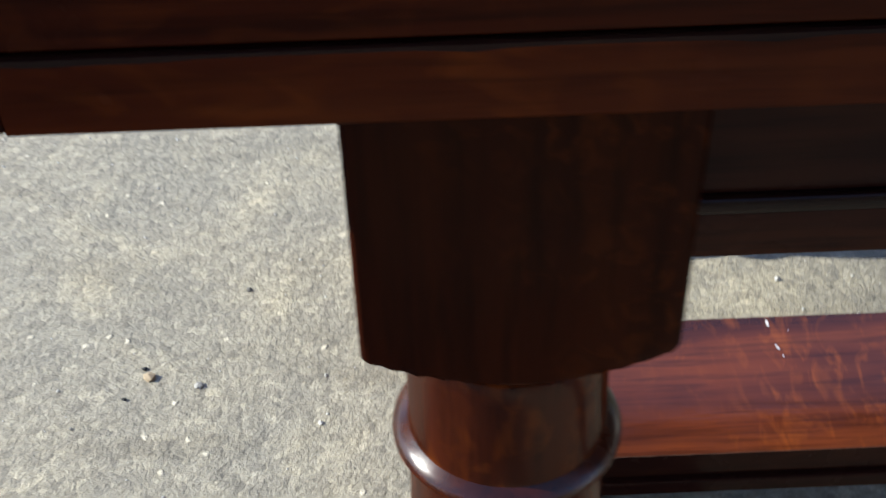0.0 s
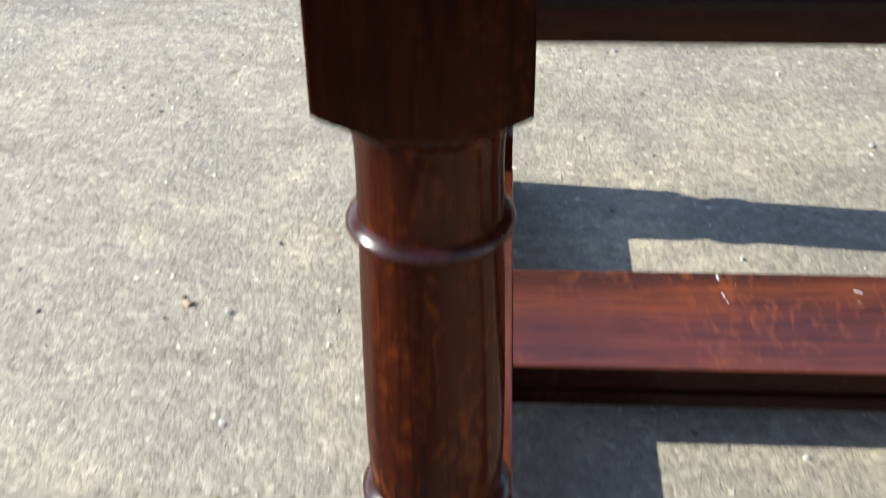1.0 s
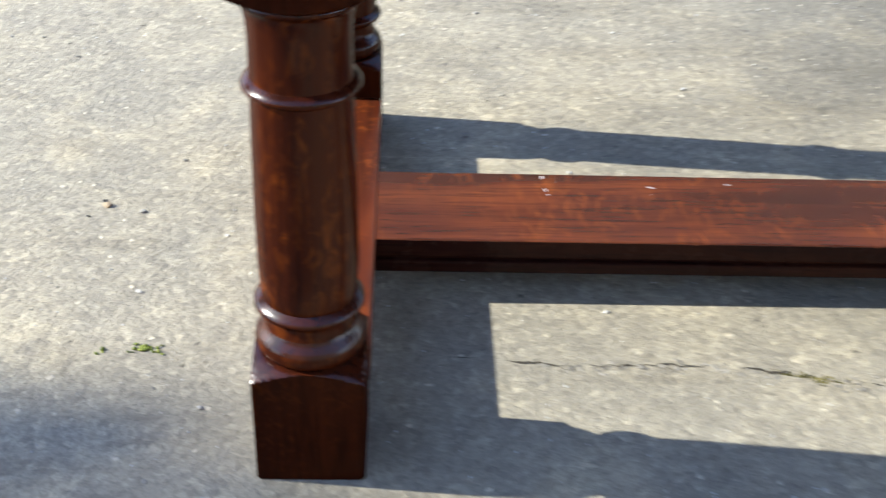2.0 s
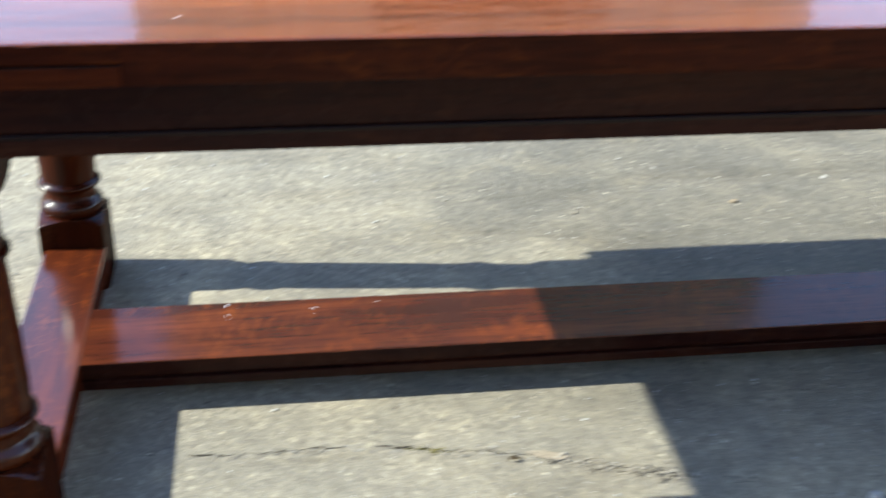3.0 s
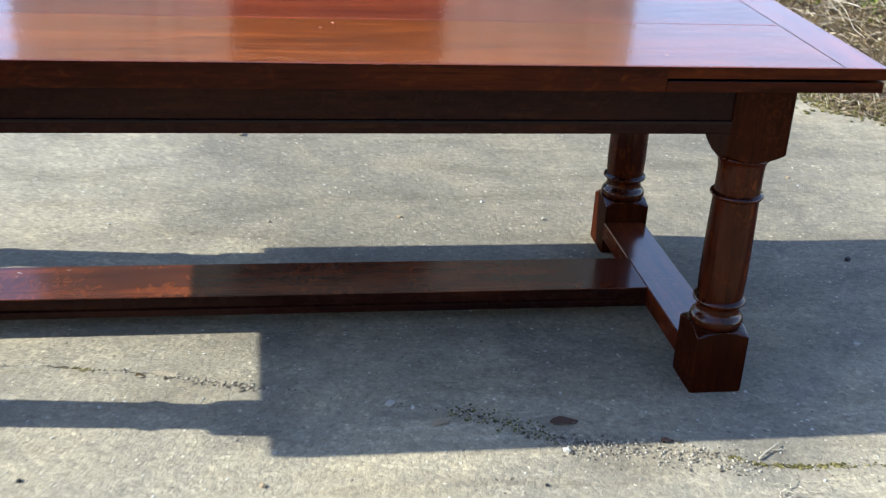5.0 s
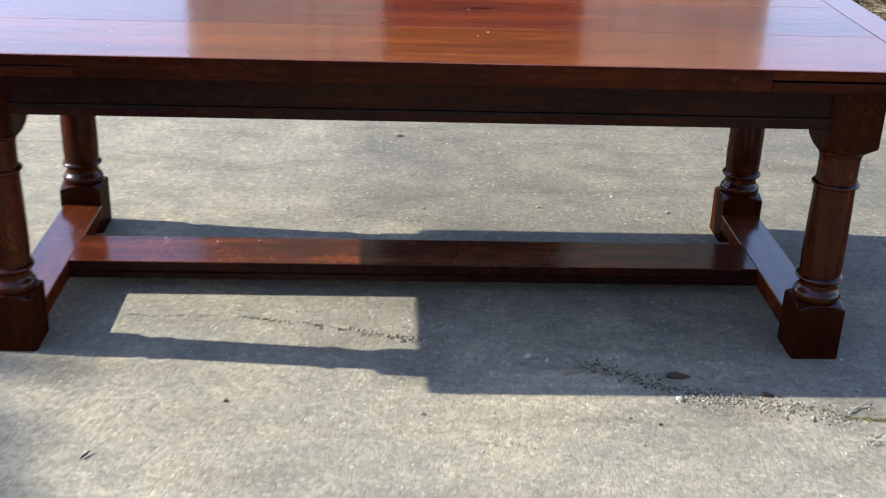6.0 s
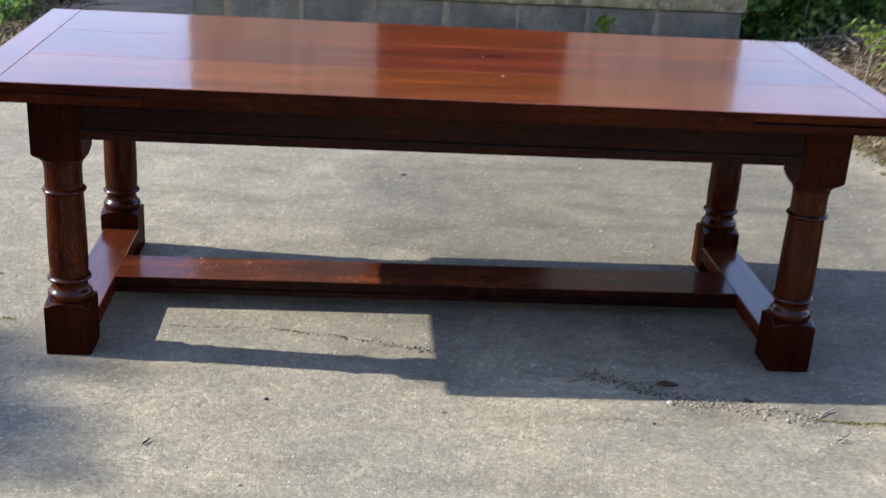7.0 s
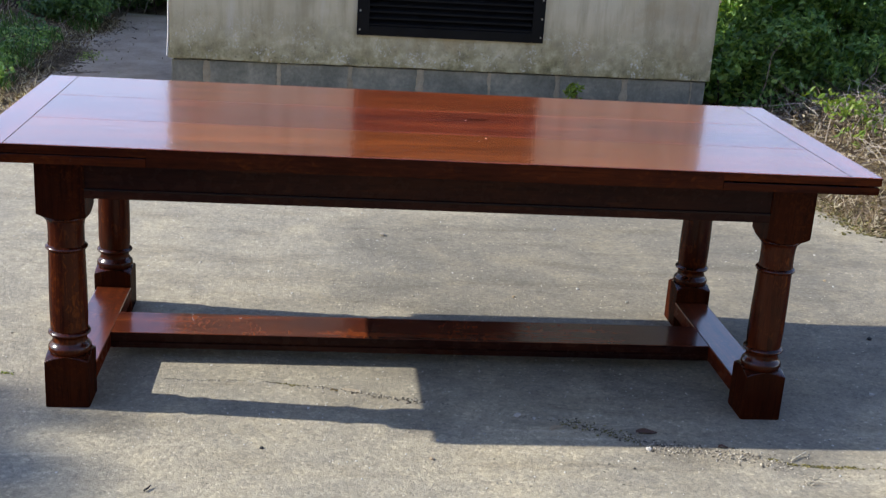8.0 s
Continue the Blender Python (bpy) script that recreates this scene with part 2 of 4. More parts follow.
# Leg blocks and turnings toned down: their shade sits in the colour.
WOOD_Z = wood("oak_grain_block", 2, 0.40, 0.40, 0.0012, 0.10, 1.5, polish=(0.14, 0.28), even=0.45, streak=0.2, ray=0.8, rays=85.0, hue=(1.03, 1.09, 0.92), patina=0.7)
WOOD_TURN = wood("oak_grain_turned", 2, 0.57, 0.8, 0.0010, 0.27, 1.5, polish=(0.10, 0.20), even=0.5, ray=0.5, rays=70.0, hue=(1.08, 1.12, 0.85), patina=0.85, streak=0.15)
WOOD_RING = wood("oak_grain_ring", 2, 0.5, 0.3, 0.0008, 0.75, 1.6, polish=(0.18, 0.32))
# Bluish sky sheen put into the bead's colour.
WOOD_BEAD = wood("oak_grain_bead", 0, 0.3, 0.2, 0.0008, 0.30, 1.55, polish=(0.14, 0.24), hue=(0.6, 1.1, 2.0))
SEAM = plain("dark_wax_seam", (0.020, 0.008, 0.006), 0.5)
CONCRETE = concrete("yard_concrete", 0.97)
SOIL = mottled("soil_and_litter", [(0.3, (0.05, 0.037, 0.023)), (0.5, (0.15, 0.112, 0.068)), (0.7, (0.32, 0.25, 0.165))], 5.0, 0.95, 45.0, 1.0, 0.03, shift=False)
PATH_DIRT = mottled("trodden_path_dirt", [(0.3, (0.24, 0.18, 0.125)), (0.5, (0.37, 0.292, 0.21)), (0.7, (0.49, 0.40, 0.30))], 3.0, 0.95, 60.0, 0.3, 0.003, shift=False, spec=0.15)
BLOCK = mottled("grey_block", [(0.3, (0.100, 0.104, 0.088)), (0.5, (0.190, 0.190, 0.158)), (0.72, (0.34, 0.325, 0.265))], 5.0, 0.9, 130.0, 0.6, 0.003)
MORTAR = mottled("pale_mortar", [(0.35, (0.23, 0.20, 0.145)), (0.65, (0.38, 0.335, 0.25))], 12.0, 0.95, 120.0, 0.6, 0.004)
BLACK = mottled("black_metal_paint", [(0.3, (0.005, 0.005, 0.005)), (0.7, (0.010, 0.010, 0.011))], 9.0, 0.6, 150.0, 0.15, 0.001, spec=0.1)
SCREW = plain("zinc_screw", (0.55, 0.55, 0.55), 0.35, 0.9)
DARK = plain("dark_inside", (0.006, 0.006, 0.006), 0.9)
GAP = plain("crack_dirt", (0.050, 0.042, 0.030), 0.95)
LEAF_DARK = leaf_mat("ivy_and_elder_leaf", [(0.2, (0.055, 0.125, 0.034)), (0.5, (0.15, 0.28, 0.07)), (0.82, (0.33, 0.46, 0.12))], 0.42, 0.5)
# Darker copy of the green leaf, shade in its colour, for shaded bushes.
LEAF_SHADE = leaf_mat("shaded_leaf", [(0.2, (0.045, 0.095, 0.034)), (0.5, (0.10, 0.19, 0.06)), (0.8, (0.19, 0.30, 0.085))], 0.45, 0.5)
LEAF_SUN = leaf_mat("young_yellow_leaf", [(0.2, (0.11, 0.19, 0.025)), (0.8, (0.26, 0.33, 0.05))], 0.5)
LEAF_DRY = leaf_mat("dry_leaf", [(0.2, (0.10, 0.066, 0.040)), (0.55, (0.29, 0.22, 0.145)), (0.85, (0.66, 0.58, 0.45))], 0.8, 0.2)
GRASS = leaf_mat("grass_blade", [(0.2, (0.035, 0.075, 0.016)), (0.6, (0.10, 0.205, 0.038)), (0.9, (0.23, 0.28, 0.09))], 0.55)
MOSS = mottled("moss", [(0.3, (0.045, 0.042, 0.014)), (0.5, (0.13, 0.115, 0.035)), (0.7, (0.28, 0.24, 0.09))], 30.0, 0.95, 200.0, 1.0, 0.006, island=0.4)
MOSS_GREEN = mottled("green_moss", [(0.3, (0.07, 0.095, 0.018)), (0.5, (0.20, 0.245, 0.045)), (0.7, (0.34, 0.37, 0.09))], 30.0, 0.95, 200.0, 1.0, 0.004, island=0.4)
TWIG = mottled("dead_twig", [(0.3, (0.075, 0.052, 0.036)), (0.5, (0.22, 0.17, 0.125)), (0.75, (0.48, 0.42, 0.35))], 10.0, 0.9, 90.0, 0.5, 0.003, island=0.7)
BARK = mottled("bark", [(0.3, (0.04, 0.03, 0.022)), (0.7, (0.13, 0.10, 0.075))], 9.0, 0.95, 40.0, 1.0, 0.02)
STONE = mottled("gravel", [(0.25, (0.17, 0.16, 0.14)), (0.5, (0.31, 0.29, 0.25)), (0.8, (0.58, 0.55, 0.49))], 20.0, 0.8, 150.0, 0.4, 0.002, island=0.75)
GRAVEL = mottled("buff_gravel", [(0.25, (0.10, 0.088, 0.07)), (0.5, (0.28, 0.245, 0.19)), (0.8, (0.49, 0.445, 0.36))], 20.0, 0.85, 150.0, 0.4, 0.002, island=0.75)
CRUMB = mottled("concrete_crumb", [(0.25, (0.16, 0.148, 0.125)), (0.5, (0.30, 0.28, 0.235)), (0.8, (0.42, 0.39, 0.33))], 20.0, 0.9, 150.0, 0.4, 0.002, island=0.6)
STRAW = mottled("pale_straw", [(0.3, (0.40, 0.35, 0.26)), (0.7, (0.66, 0.60, 0.48))], 60.0, 0.8, 200.0, 0.3, 0.001)
RUST = mottled("ochre_stain", [(0.3, (0.33, 0.28, 0.20)), (0.5, (0.40, 0.33, 0.235)), (0.7, (0.44, 0.385, 0.29))], 40.0, 0.9, 160.0, 0.5, 0.002)
OLD_WALL = mottled("old_wall", [(0.3, (0.30, 0.25, 0.19)), (0.5, (0.42, 0.36, 0.27)), (0.7, (0.55, 0.48, 0.37))], 2.0, 0.95, 40.0, 0.6, 0.01)
ROOF = mottled("roof_slab", [(0.3, (0.14, 0.14, 0.13)), (0.7, (0.26, 0.25, 0.23))], 3.0, 0.9)
WHITE = mottled("pale_stone", [(0.3, (0.36, 0.34, 0.30)), (0.7, (0.60, 0.58, 0.53))], 120.0, 0.85, 300.0, 0.6, 0.001, island=0.5)
FLECK = plain("white_paint_fleck", (0.72, 0.70, 0.68), 0.6)


def render_mat():
    """Grey-buff cement render: vertical rain streaks, green-brown algae low down, white lichen specks."""
    m = Mat("weathered_render")
    v = m.coords(shift=False)
    st = m.coords((1.0, 1.0, 0.12), False)
    cloud = m.noise(v, 1.7, 4.0, 0.6, 0.3)
    streak = m.noise(st, 9.0, 4.0, 0.6, 0.2)
    col = m.ramp(cloud, [(0.3, (0.41, 0.37, 0.270)), (0.5, (0.53, 0.48, 0.345)), (0.72, (0.62, 0.575, 0.445))])
    col = m.mix(m.ramp(streak, [(0.34, 0.6), (0.52, 0.0)]), col, (0.30, 0.255, 0.165))
    col = m.mix(m.ramp(streak, [(0.60, 0.0), (0.74, 0.4)]), col, (0.66, 0.65, 0.63))
    z = m.n("ShaderNodeSeparateXYZ", ins={0: v}).outputs[2]
    low = m.n("ShaderNodeMapRange", ins={0: m.math("ADD", z, m.math("MULTIPLY", m.noise(v, 3.5, 4.0), -0.35)), 1: 0.42, 2: 0.10, 3: 0.0, 4: 0.9}).outputs[0]
    col = m.mix(low, col, m.ramp(m.noise(v, 14.0, 4.0, 0.65), [(0.32, (0.11, 0.10, 0.045)), (0.5, (0.27, 0.245, 0.13)), (0.68, (0.50, 0.46, 0.31))]))
    blotch = m.math("MULTIPLY", m.ramp(m.noise(v, 2.6, 4.0, 0.6, 0.6), [(0.54, 0.0), (0.68, 0.55)]), m.ramp(m.noise(st, 5.0, 3.0, 0.6), [(0.4, 0.3), (0.6, 1.0)]))
    col = m.mix(blotch, col, (0.36, 0.27, 0.15))
    crust = m.math("MULTIPLY", m.ramp(m.noise(v, 26.0, 5.0, 0.7, 0.8), [(0.58, 0.0), (0.66, 0.8)]), m.math("MULTIPLY", low, m.ramp(m.noise(v, 2.2, 2.0), [(0.45, 0.0), (0.6, 1.0)])))
    col = m.mix(crust, col, (0.56, 0.56, 0.52))
    dark_lichen = m.math("MULTIPLY", m.ramp(m.noise(v, 34.0, 4.0, 0.7, 0.6), [(0.60, 0.0), (0.68, 0.75)]), low)
    col = m.mix(dark_lichen, col, (0.07, 0.065, 0.045))
    spot = m.math("MULTIPLY", m.ramp(m.noise(v, 75.0, 3.0, 0.6, 0.5), [(0.56, 0.0), (0.62, 1.0)]), m.ramp(m.noise(v, 5.5, 3.0, 0.6), [(0.50, 0.0), (0.60, 0.9)]))
    spot = m.math("MULTIPLY", spot, m.math("ADD", low, 0.12))
    col = m.mix(spot, col, (0.60, 0.60, 0.57))
    m.put(color=col, rough=0.92, normal=m.bump(m.noise(v, 90.0, 4.0, 0.65), 0.6, 0.004, m.bump(cloud, 0.3, 0.02)), spec=0.3)
    return m.m


RENDER = render_mat()


# ---- mesh tools ----
def mesh_of(bm, name, smooth=None):
    me = bpy.data.meshes.new(name)
    bm.to_mesh(me)
    bm.free()
    if smooth:
        me.shade_smooth()
        me.set_sharp_from_angle(angle=radians(smooth))
    return me


def part(name, bm, material, parent=None, label="", smooth=None):
    me = bm if isinstance(bm, bpy.types.Mesh) else mesh_of(bm, name, smooth)
    if not me.materials:
        me.materials.append(material)
    ob = new(name, me)
    ob.parent = parent
    if label:
        tagged(ob, label)
    return ob


def thing(name, label, category, at=(0, 0, 0), group="", kind=""):
    ob = new(name)
    ob.location = at
    ob.empty_display_size = 0.1
    return tagged(ob, label, category, group, kind)


def box(bm, x0, x1, y0, y1, z0, z1, bevel=0.0, seg=2):
    b = bmesh.new()
    bmesh.ops.create_cube(b, size=1.0, matrix=Matrix.Translation(((x0 + x1) / 2, (y0 + y1) / 2, (z0 + z1) / 2)) @ Matrix.Diagonal((x1 - x0, y1 - y0, z1 - z0, 1)))
    if bevel:
        bmesh.ops.bevel(b, geom=b.edges[:], offset=bevel, segments=seg, affect="EDGES", profile=0.6)
    me = bpy.data.meshes.new("tmp")
    b.to_mesh(me)
    b.free()
    bm.from_mesh(me)
    bpy.data.meshes.remove(me)
    return bm


def boxed(*a, **k):
    return box(bmesh.new(), *a, **k)


def worn(bm, amount, scale, seed):
    """Wear: the outline wanders a little within its plane."""
    for v in bm.verts:
        n = noise.noise_vector(v.co * scale + Vector((seed, seed * 2.0, 0)))
        v.co += Vector((n.x, n.y, 0)) * amount
    return bm


def profile_x(pts, x0, x1):
    """A moulding: the (y, z) outline swept along x."""
    bm = bmesh.new()
    n = 24
    rings = [[bm.verts.new((x0 + (x1 - x0) * i / n, y, z)) for y, z in pts] for i in range(n + 1)]
    k = len(pts)
    for a, b in zip(rings, rings[1:]):
        for j in range(k):
            bm.faces.new((a[j], a[(j + 1) % k], b[(j + 1) % k], b[j]))
    bm.faces.new(rings[0][::-1])
    bm.faces.new(rings[-1])
    bmesh.ops.recalc_face_normals(bm, faces=bm.faces[:])
    return bm


def worn_board(x0, x1, y0, y1, z0, z1, seed, edge=0.0025, nick=0.0016):
    """A board along x whose two upper long edges are rounded, knocked and nicked."""
    bm = bmesh.new()
    n = max(8, int((x1 - x0) / 0.008))
    rings = []
    for i in range(n + 1):
        x = x0 + (x1 - x0) * i / n
        row = [(y0 + 0.0008, z0), (y0, z0 + 0.0008)]
        for side in (0, 1):
            w = noise.noise(Vector((x * 7.0, seed, side * 5.0))) * 0.4 + noise.noise(Vector((x * 38.0, seed + 9.0, side * 5.0))) * 0.6
            d = edge * 0.5 + max(0.0, w - 0.1) * nick * 2.2 + max(0.0, w - 0.42) * 0.012
            d = min(d, 0.006)
            cut = [(0.0, d), (d * 0.28, d * 0.32), (d, 0.0)]
            if side == 0:
                row += [(y0 + a, z1 - b) for a, b in cut]
            else:
                row += [(y1 - a, z1 - b) for a, b in reversed(cut)]
        row += [(y1, z0 + 0.0008), (y1 - 0.0008, z0)]
        rings.append([bm.verts.new((x, y, z)) for y, z in row])
    k = len(rings[0])
    for a, b in zip(rings, rings[1:]):
        for j in range(k):
            bm.faces.new((a[j], a[(j + 1) % k], b[(j + 1) % k], b[j]))
    bm.faces.new(rings[0][::-1])
    bm.faces.new(rings[-1])
    bmesh.ops.recalc_face_normals(bm, faces=bm.faces[:])
    return bm


def lit_tops(ob, material, least=0.25):
    """Faces turned up take a second material, painting lit tops against shaded sides."""
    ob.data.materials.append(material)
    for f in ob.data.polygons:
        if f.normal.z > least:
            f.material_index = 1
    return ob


# ---- the table ----
S, L, D = 0.119, 2.119, 0.853           # leg block, length and depth over the legs
TOP, LEAF, UNDER = 0.765, 0.7395, 0.715  # top, slot and underside of the two-layer top
OX, OY = 0.155, 0.062                   # overhang at the ends and sides
ANG = []
for q in range(4):
    for a in (-45, -44.2, -43, -39, -33, -26, -19, -12, -6, 0, 6, 12, 19, 26, 33, 39, 43, 44.2):
        ANG.append(radians(a + 90 * q))


def turned(rows, half=None, cap=True):
    """Rings (z, radius); where half is given the ring is the radius cut by a square of that half width."""
    bm = bmesh.new()
    rings = []
    for z, r in rows:
        ring = []
        for a in ANG:
            rr = r
            if half:
                sq = min(half / max(abs(math.cos(a)), abs(math.sin(a))), half * 1.4142 - 0.0016)
                rr = min(r, sq)
            ring.append(bm.verts.new((rr * math.cos(a), rr * math.sin(a), z)))
        rings.append(ring)
    n = len(ANG)
    for a, b in zip(rings, rings[1:]):
        for j in range(n):
            bm.faces.new((a[j], a[(j + 1) % n], b[(j + 1) % n], b[j]))
    if cap:
        bm.faces.new(rings[0][::-1])
        bm.faces.new(rings[-1])
    return bm


def arc(z0, z1, r, bulge, n=7):
    """A bead (bulge > 0) or cove between two heights."""
    return [(z0 + (z1 - z0) * i / n, r + bulge * math.sin(math.pi * i / n)) for i in range(n + 1)]


def leg(parent, x, y, turn):
    h = S / 2
    shaft_rows = [(0.146, 0.050), (0.150, 0.0535)]
    shaft_rows += [(0.1515, 0.0545), (0.156, 0.0575), (0.162, 0.0588), (0.168, 0.0578), (0.173, 0.0548), (0.177, 0.0510), (0.182, 0.0478), (0.188, 0.0462), (0.194, 0.0460), (0.1985, 0.0475)]
    shaft_rows += arc(0.2, 0.217, 0.0495, 0.0085)
    shaft_rows += [(0.219, 0.0500), (0.26, 0.0515), (0.33, 0.0512), (0.40, 0.0498), (0.447, 0.0487)]
    shaft_rows += arc(0.449, 0.464, 0.0490, 0.0078)
    shaft_rows += [(0.466, 0.0485), (0.495, 0.0480), (0.512, 0.0482), (0.522, 0.0490), (0.529, 0.0503), (0.534, 0.0520), (0.5375, 0.0540), (0.5385, 0.0556)]
    shaft_rows += arc(0.5390, 0.5465, 0.0560, 0.0026, 5) + [(0.5475, 0.0545), (0.556, 0.050)]
    ob = lit_tops(part("leg", turned(shaft_rows), WOOD_TURN, parent, "", 40), WOOD_RING, 0.4)
    ob.location, ob.rotation_euler = (x, y, 0), (0, 0, turn)
    hw = h + 0.0045                     # the head is a little wider than the foot
    ft = [(0.0, h * 1.36), (0.003, h * 1.405), (0.05, 1.0), (0.10, 1.0), (0.128, 1.0)]
    for k in range(13):                 # shoulder: a turned cone that leaves an arch on every face
        f = k / 12
        ft.append((0.1345 + 0.0150 * f ** 0.8, 0.0850 - 0.0250 * f))
    ft.append((0.1505, 0.0500))
    lit_tops(part("foot_block", turned(ft, h), WOOD_Z, ob, "square oak foot with an arched turned shoulder", 32), WOOD_RING)
    hd = [(0.5465, 0.0500)]
    for k in range(13):
        f = k / 12
        hd.append((0.5472 + 0.0180 * (1 - (1 - f) ** 0.75), 0.0630 + 0.0270 * f))
    hd += [(0.575, 1.0), (0.64, 1.0), (UNDER, 1.0)]
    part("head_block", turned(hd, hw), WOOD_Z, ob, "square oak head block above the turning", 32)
    return ob


table = thing("refectory_table", "long dark-stained oak draw-leaf refectory table with turned legs, on concrete", "table")
for i, (x, y) in enumerate(((S / 2, S / 2), (L - S / 2, S / 2), (S / 2, D - S / 2), (L - S / 2, D - S / 2))):
    leg(table, x, y, radians(90 * i))

# top layer: three planks between two clamped ends
X0, X1, Y0, Y1 = -OX, L + OX, -OY, D + OY
CL = 0.088
XS = 0.447                              # length of the slot at each end
LIP = 0.005                             # added facing strip along both long edges, toned dark as shade
cuts = [Y0 + LIP, Y0 + 0.325, Y0 + 0.655, Y1 - LIP]
for i in range(3):
    span = (X0 + CL + 0.0018, X1 - CL - 0.0018, cuts[i] + (0.0005 if i else 0), cuts[i + 1] - (0.0005 if i < 2 else 0), LEAF + 0.0015, TOP)
    bm = boxed(*span, bevel=0.0011, seg=2)
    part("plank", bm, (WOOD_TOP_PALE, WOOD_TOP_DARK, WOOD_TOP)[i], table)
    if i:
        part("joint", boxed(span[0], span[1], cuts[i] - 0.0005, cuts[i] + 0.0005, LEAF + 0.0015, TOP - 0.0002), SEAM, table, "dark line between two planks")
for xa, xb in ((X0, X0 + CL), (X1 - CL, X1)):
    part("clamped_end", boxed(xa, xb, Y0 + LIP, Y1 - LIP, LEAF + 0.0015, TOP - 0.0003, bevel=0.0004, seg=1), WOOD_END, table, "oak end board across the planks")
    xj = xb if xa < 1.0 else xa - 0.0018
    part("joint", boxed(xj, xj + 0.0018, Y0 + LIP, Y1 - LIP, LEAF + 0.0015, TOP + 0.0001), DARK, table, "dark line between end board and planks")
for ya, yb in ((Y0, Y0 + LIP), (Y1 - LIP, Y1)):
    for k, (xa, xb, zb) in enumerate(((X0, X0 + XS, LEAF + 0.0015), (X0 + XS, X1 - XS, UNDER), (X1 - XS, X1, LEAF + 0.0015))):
        # Added facing: dark front stands in for shade, pale upper arris for light.
        lit_tops(part("edge_strip", worn_board(xa, xb, ya, yb, zb, TOP - 0.0002, 20.0 + k + ya, 0.0022), WOOD_X, table, "worn oak strip along the top's edge, shade in its dark tone"), WOOD_TOP)
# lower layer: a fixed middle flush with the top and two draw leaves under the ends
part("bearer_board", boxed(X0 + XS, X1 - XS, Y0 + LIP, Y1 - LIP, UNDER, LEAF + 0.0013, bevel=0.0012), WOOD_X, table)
for xa, xb in ((X0 + 0.004, X0 + XS - 0.001), (X1 - XS + 0.001, X1 - 0.004)):
    inner = (xa + 0.0605, xb) if xa < 1.0 else (xa, xb - 0.0605)
    outer = (xa, xa + 0.060) if xa < 1.0 else (xb - 0.060, xb)
    zl = LEAF - (0.0002 if xa < 1.0 else 0.0025)
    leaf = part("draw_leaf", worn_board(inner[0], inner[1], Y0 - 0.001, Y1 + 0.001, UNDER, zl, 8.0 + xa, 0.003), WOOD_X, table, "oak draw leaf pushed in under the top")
    # Bluish highlight painted along the leaf's upper edges.
    lit_tops(leaf, WOOD_BEAD)
    part("clamped_end", boxed(outer[0], outer[1], Y0 - 0.0005, Y1 + 0.0005, UNDER + 0.0004, zl - 0.0007, bevel=0.0015), WOOD_X, leaf)
# rails with a scratched bead along the lower edge
for side in (0, 1):
    pts = [(0.030, 0.6092), (0.030, UNDER), (0.0012, UNDER), (0.0012, 0.6330), (-0.0028, 0.6300), (-0.0028, 0.611), (-0.0012, 0.6092)]
    roll = [(0.0013, 0.6331)] + [(0.0003 - 0.0036 * math.sin(radians(a)), 0.6330 + 0.0044 * math.cos(radians(a))) for a in range(-20, 121, 14)] + [(-0.0027, 0.6302)]
    if side:
        pts = [(D - y, z) for y, z in pts]
        roll = [(D - y, z) for y, z in roll]
    rail = part("long_rail", profile_x(pts, S - 0.004, L - S + 0.004), WOOD_RAIL_SHADE, table, "oak rail with a bead along its lower edge")
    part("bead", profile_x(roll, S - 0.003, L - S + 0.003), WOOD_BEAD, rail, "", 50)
for xa in (0.008, L - 0.030):
    part("end_rail", boxed(xa, xa + 0.022, S - 0.004, D - S + 0.004, 0.612, UNDER, bevel=0.0015), WOOD_Y, table)
# low stretchers in an H
YS0, YS1, ZS = 0.341, 0.512, 0.0905
for xa, xb in ((0.0085, 0.1203), (L - 0.1203, L - 0.0085)):
    # Sides darker than the top: their shade is put into the wood tone.
    lit_tops(part("end_stretcher", boxed(xa, xb, S - 0.004, D - S + 0.004, 0.042, ZS + 0.0005, bevel=0.003), WOOD_SIDE, table, "wide flat oak stretcher between two feet"), WOOD_Y)
bm = worn_board(0.1206, L - 0.1206, YS0, YS1, 0.064, ZS, 14.0, 0.003)
stretcher = lit_tops(part("long_stretcher", bm, WOOD_RAIL_SHADE, table, "flat oak stretcher with a moulded edge and paint flecks"), WOOD_LOW)
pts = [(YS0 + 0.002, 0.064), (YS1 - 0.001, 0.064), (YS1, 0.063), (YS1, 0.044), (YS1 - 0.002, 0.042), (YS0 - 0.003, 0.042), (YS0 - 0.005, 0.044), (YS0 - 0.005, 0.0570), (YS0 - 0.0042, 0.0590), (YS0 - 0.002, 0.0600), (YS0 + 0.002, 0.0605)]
part("moulding", profile_x(pts, 0.1206, L - 0.1206), WOOD_RAIL_SHADE, stretcher)
# small white specks on the top boards
for k, (x, y, a) in enumerate(((0.381, 0.624, 0.004), (0.428, 0.834, 0.003), (0.331, 0.153, 0.007), (0.348, 0.020, 0.005), (1.212, 0.227, 0.006), (1.185, 0.187, 0.005), (1.847, 0.014, 0.004), (1.177, 0.469, 0.004), (0.223, 0.507, 0.004))):
    bm = bmesh.new()
    bmesh.ops.create_circle(bm, cap_ends=True, segments=9, radius=1.0, matrix=Matrix.Translation((x, y, TOP + 0.0005)) @ Matrix.Diagonal((a * 0.6, a * 0.35, 1, 1)))
    part("paint_fleck", worn(bm, 0.0018, 200.0, k + 40), FLECK, table)
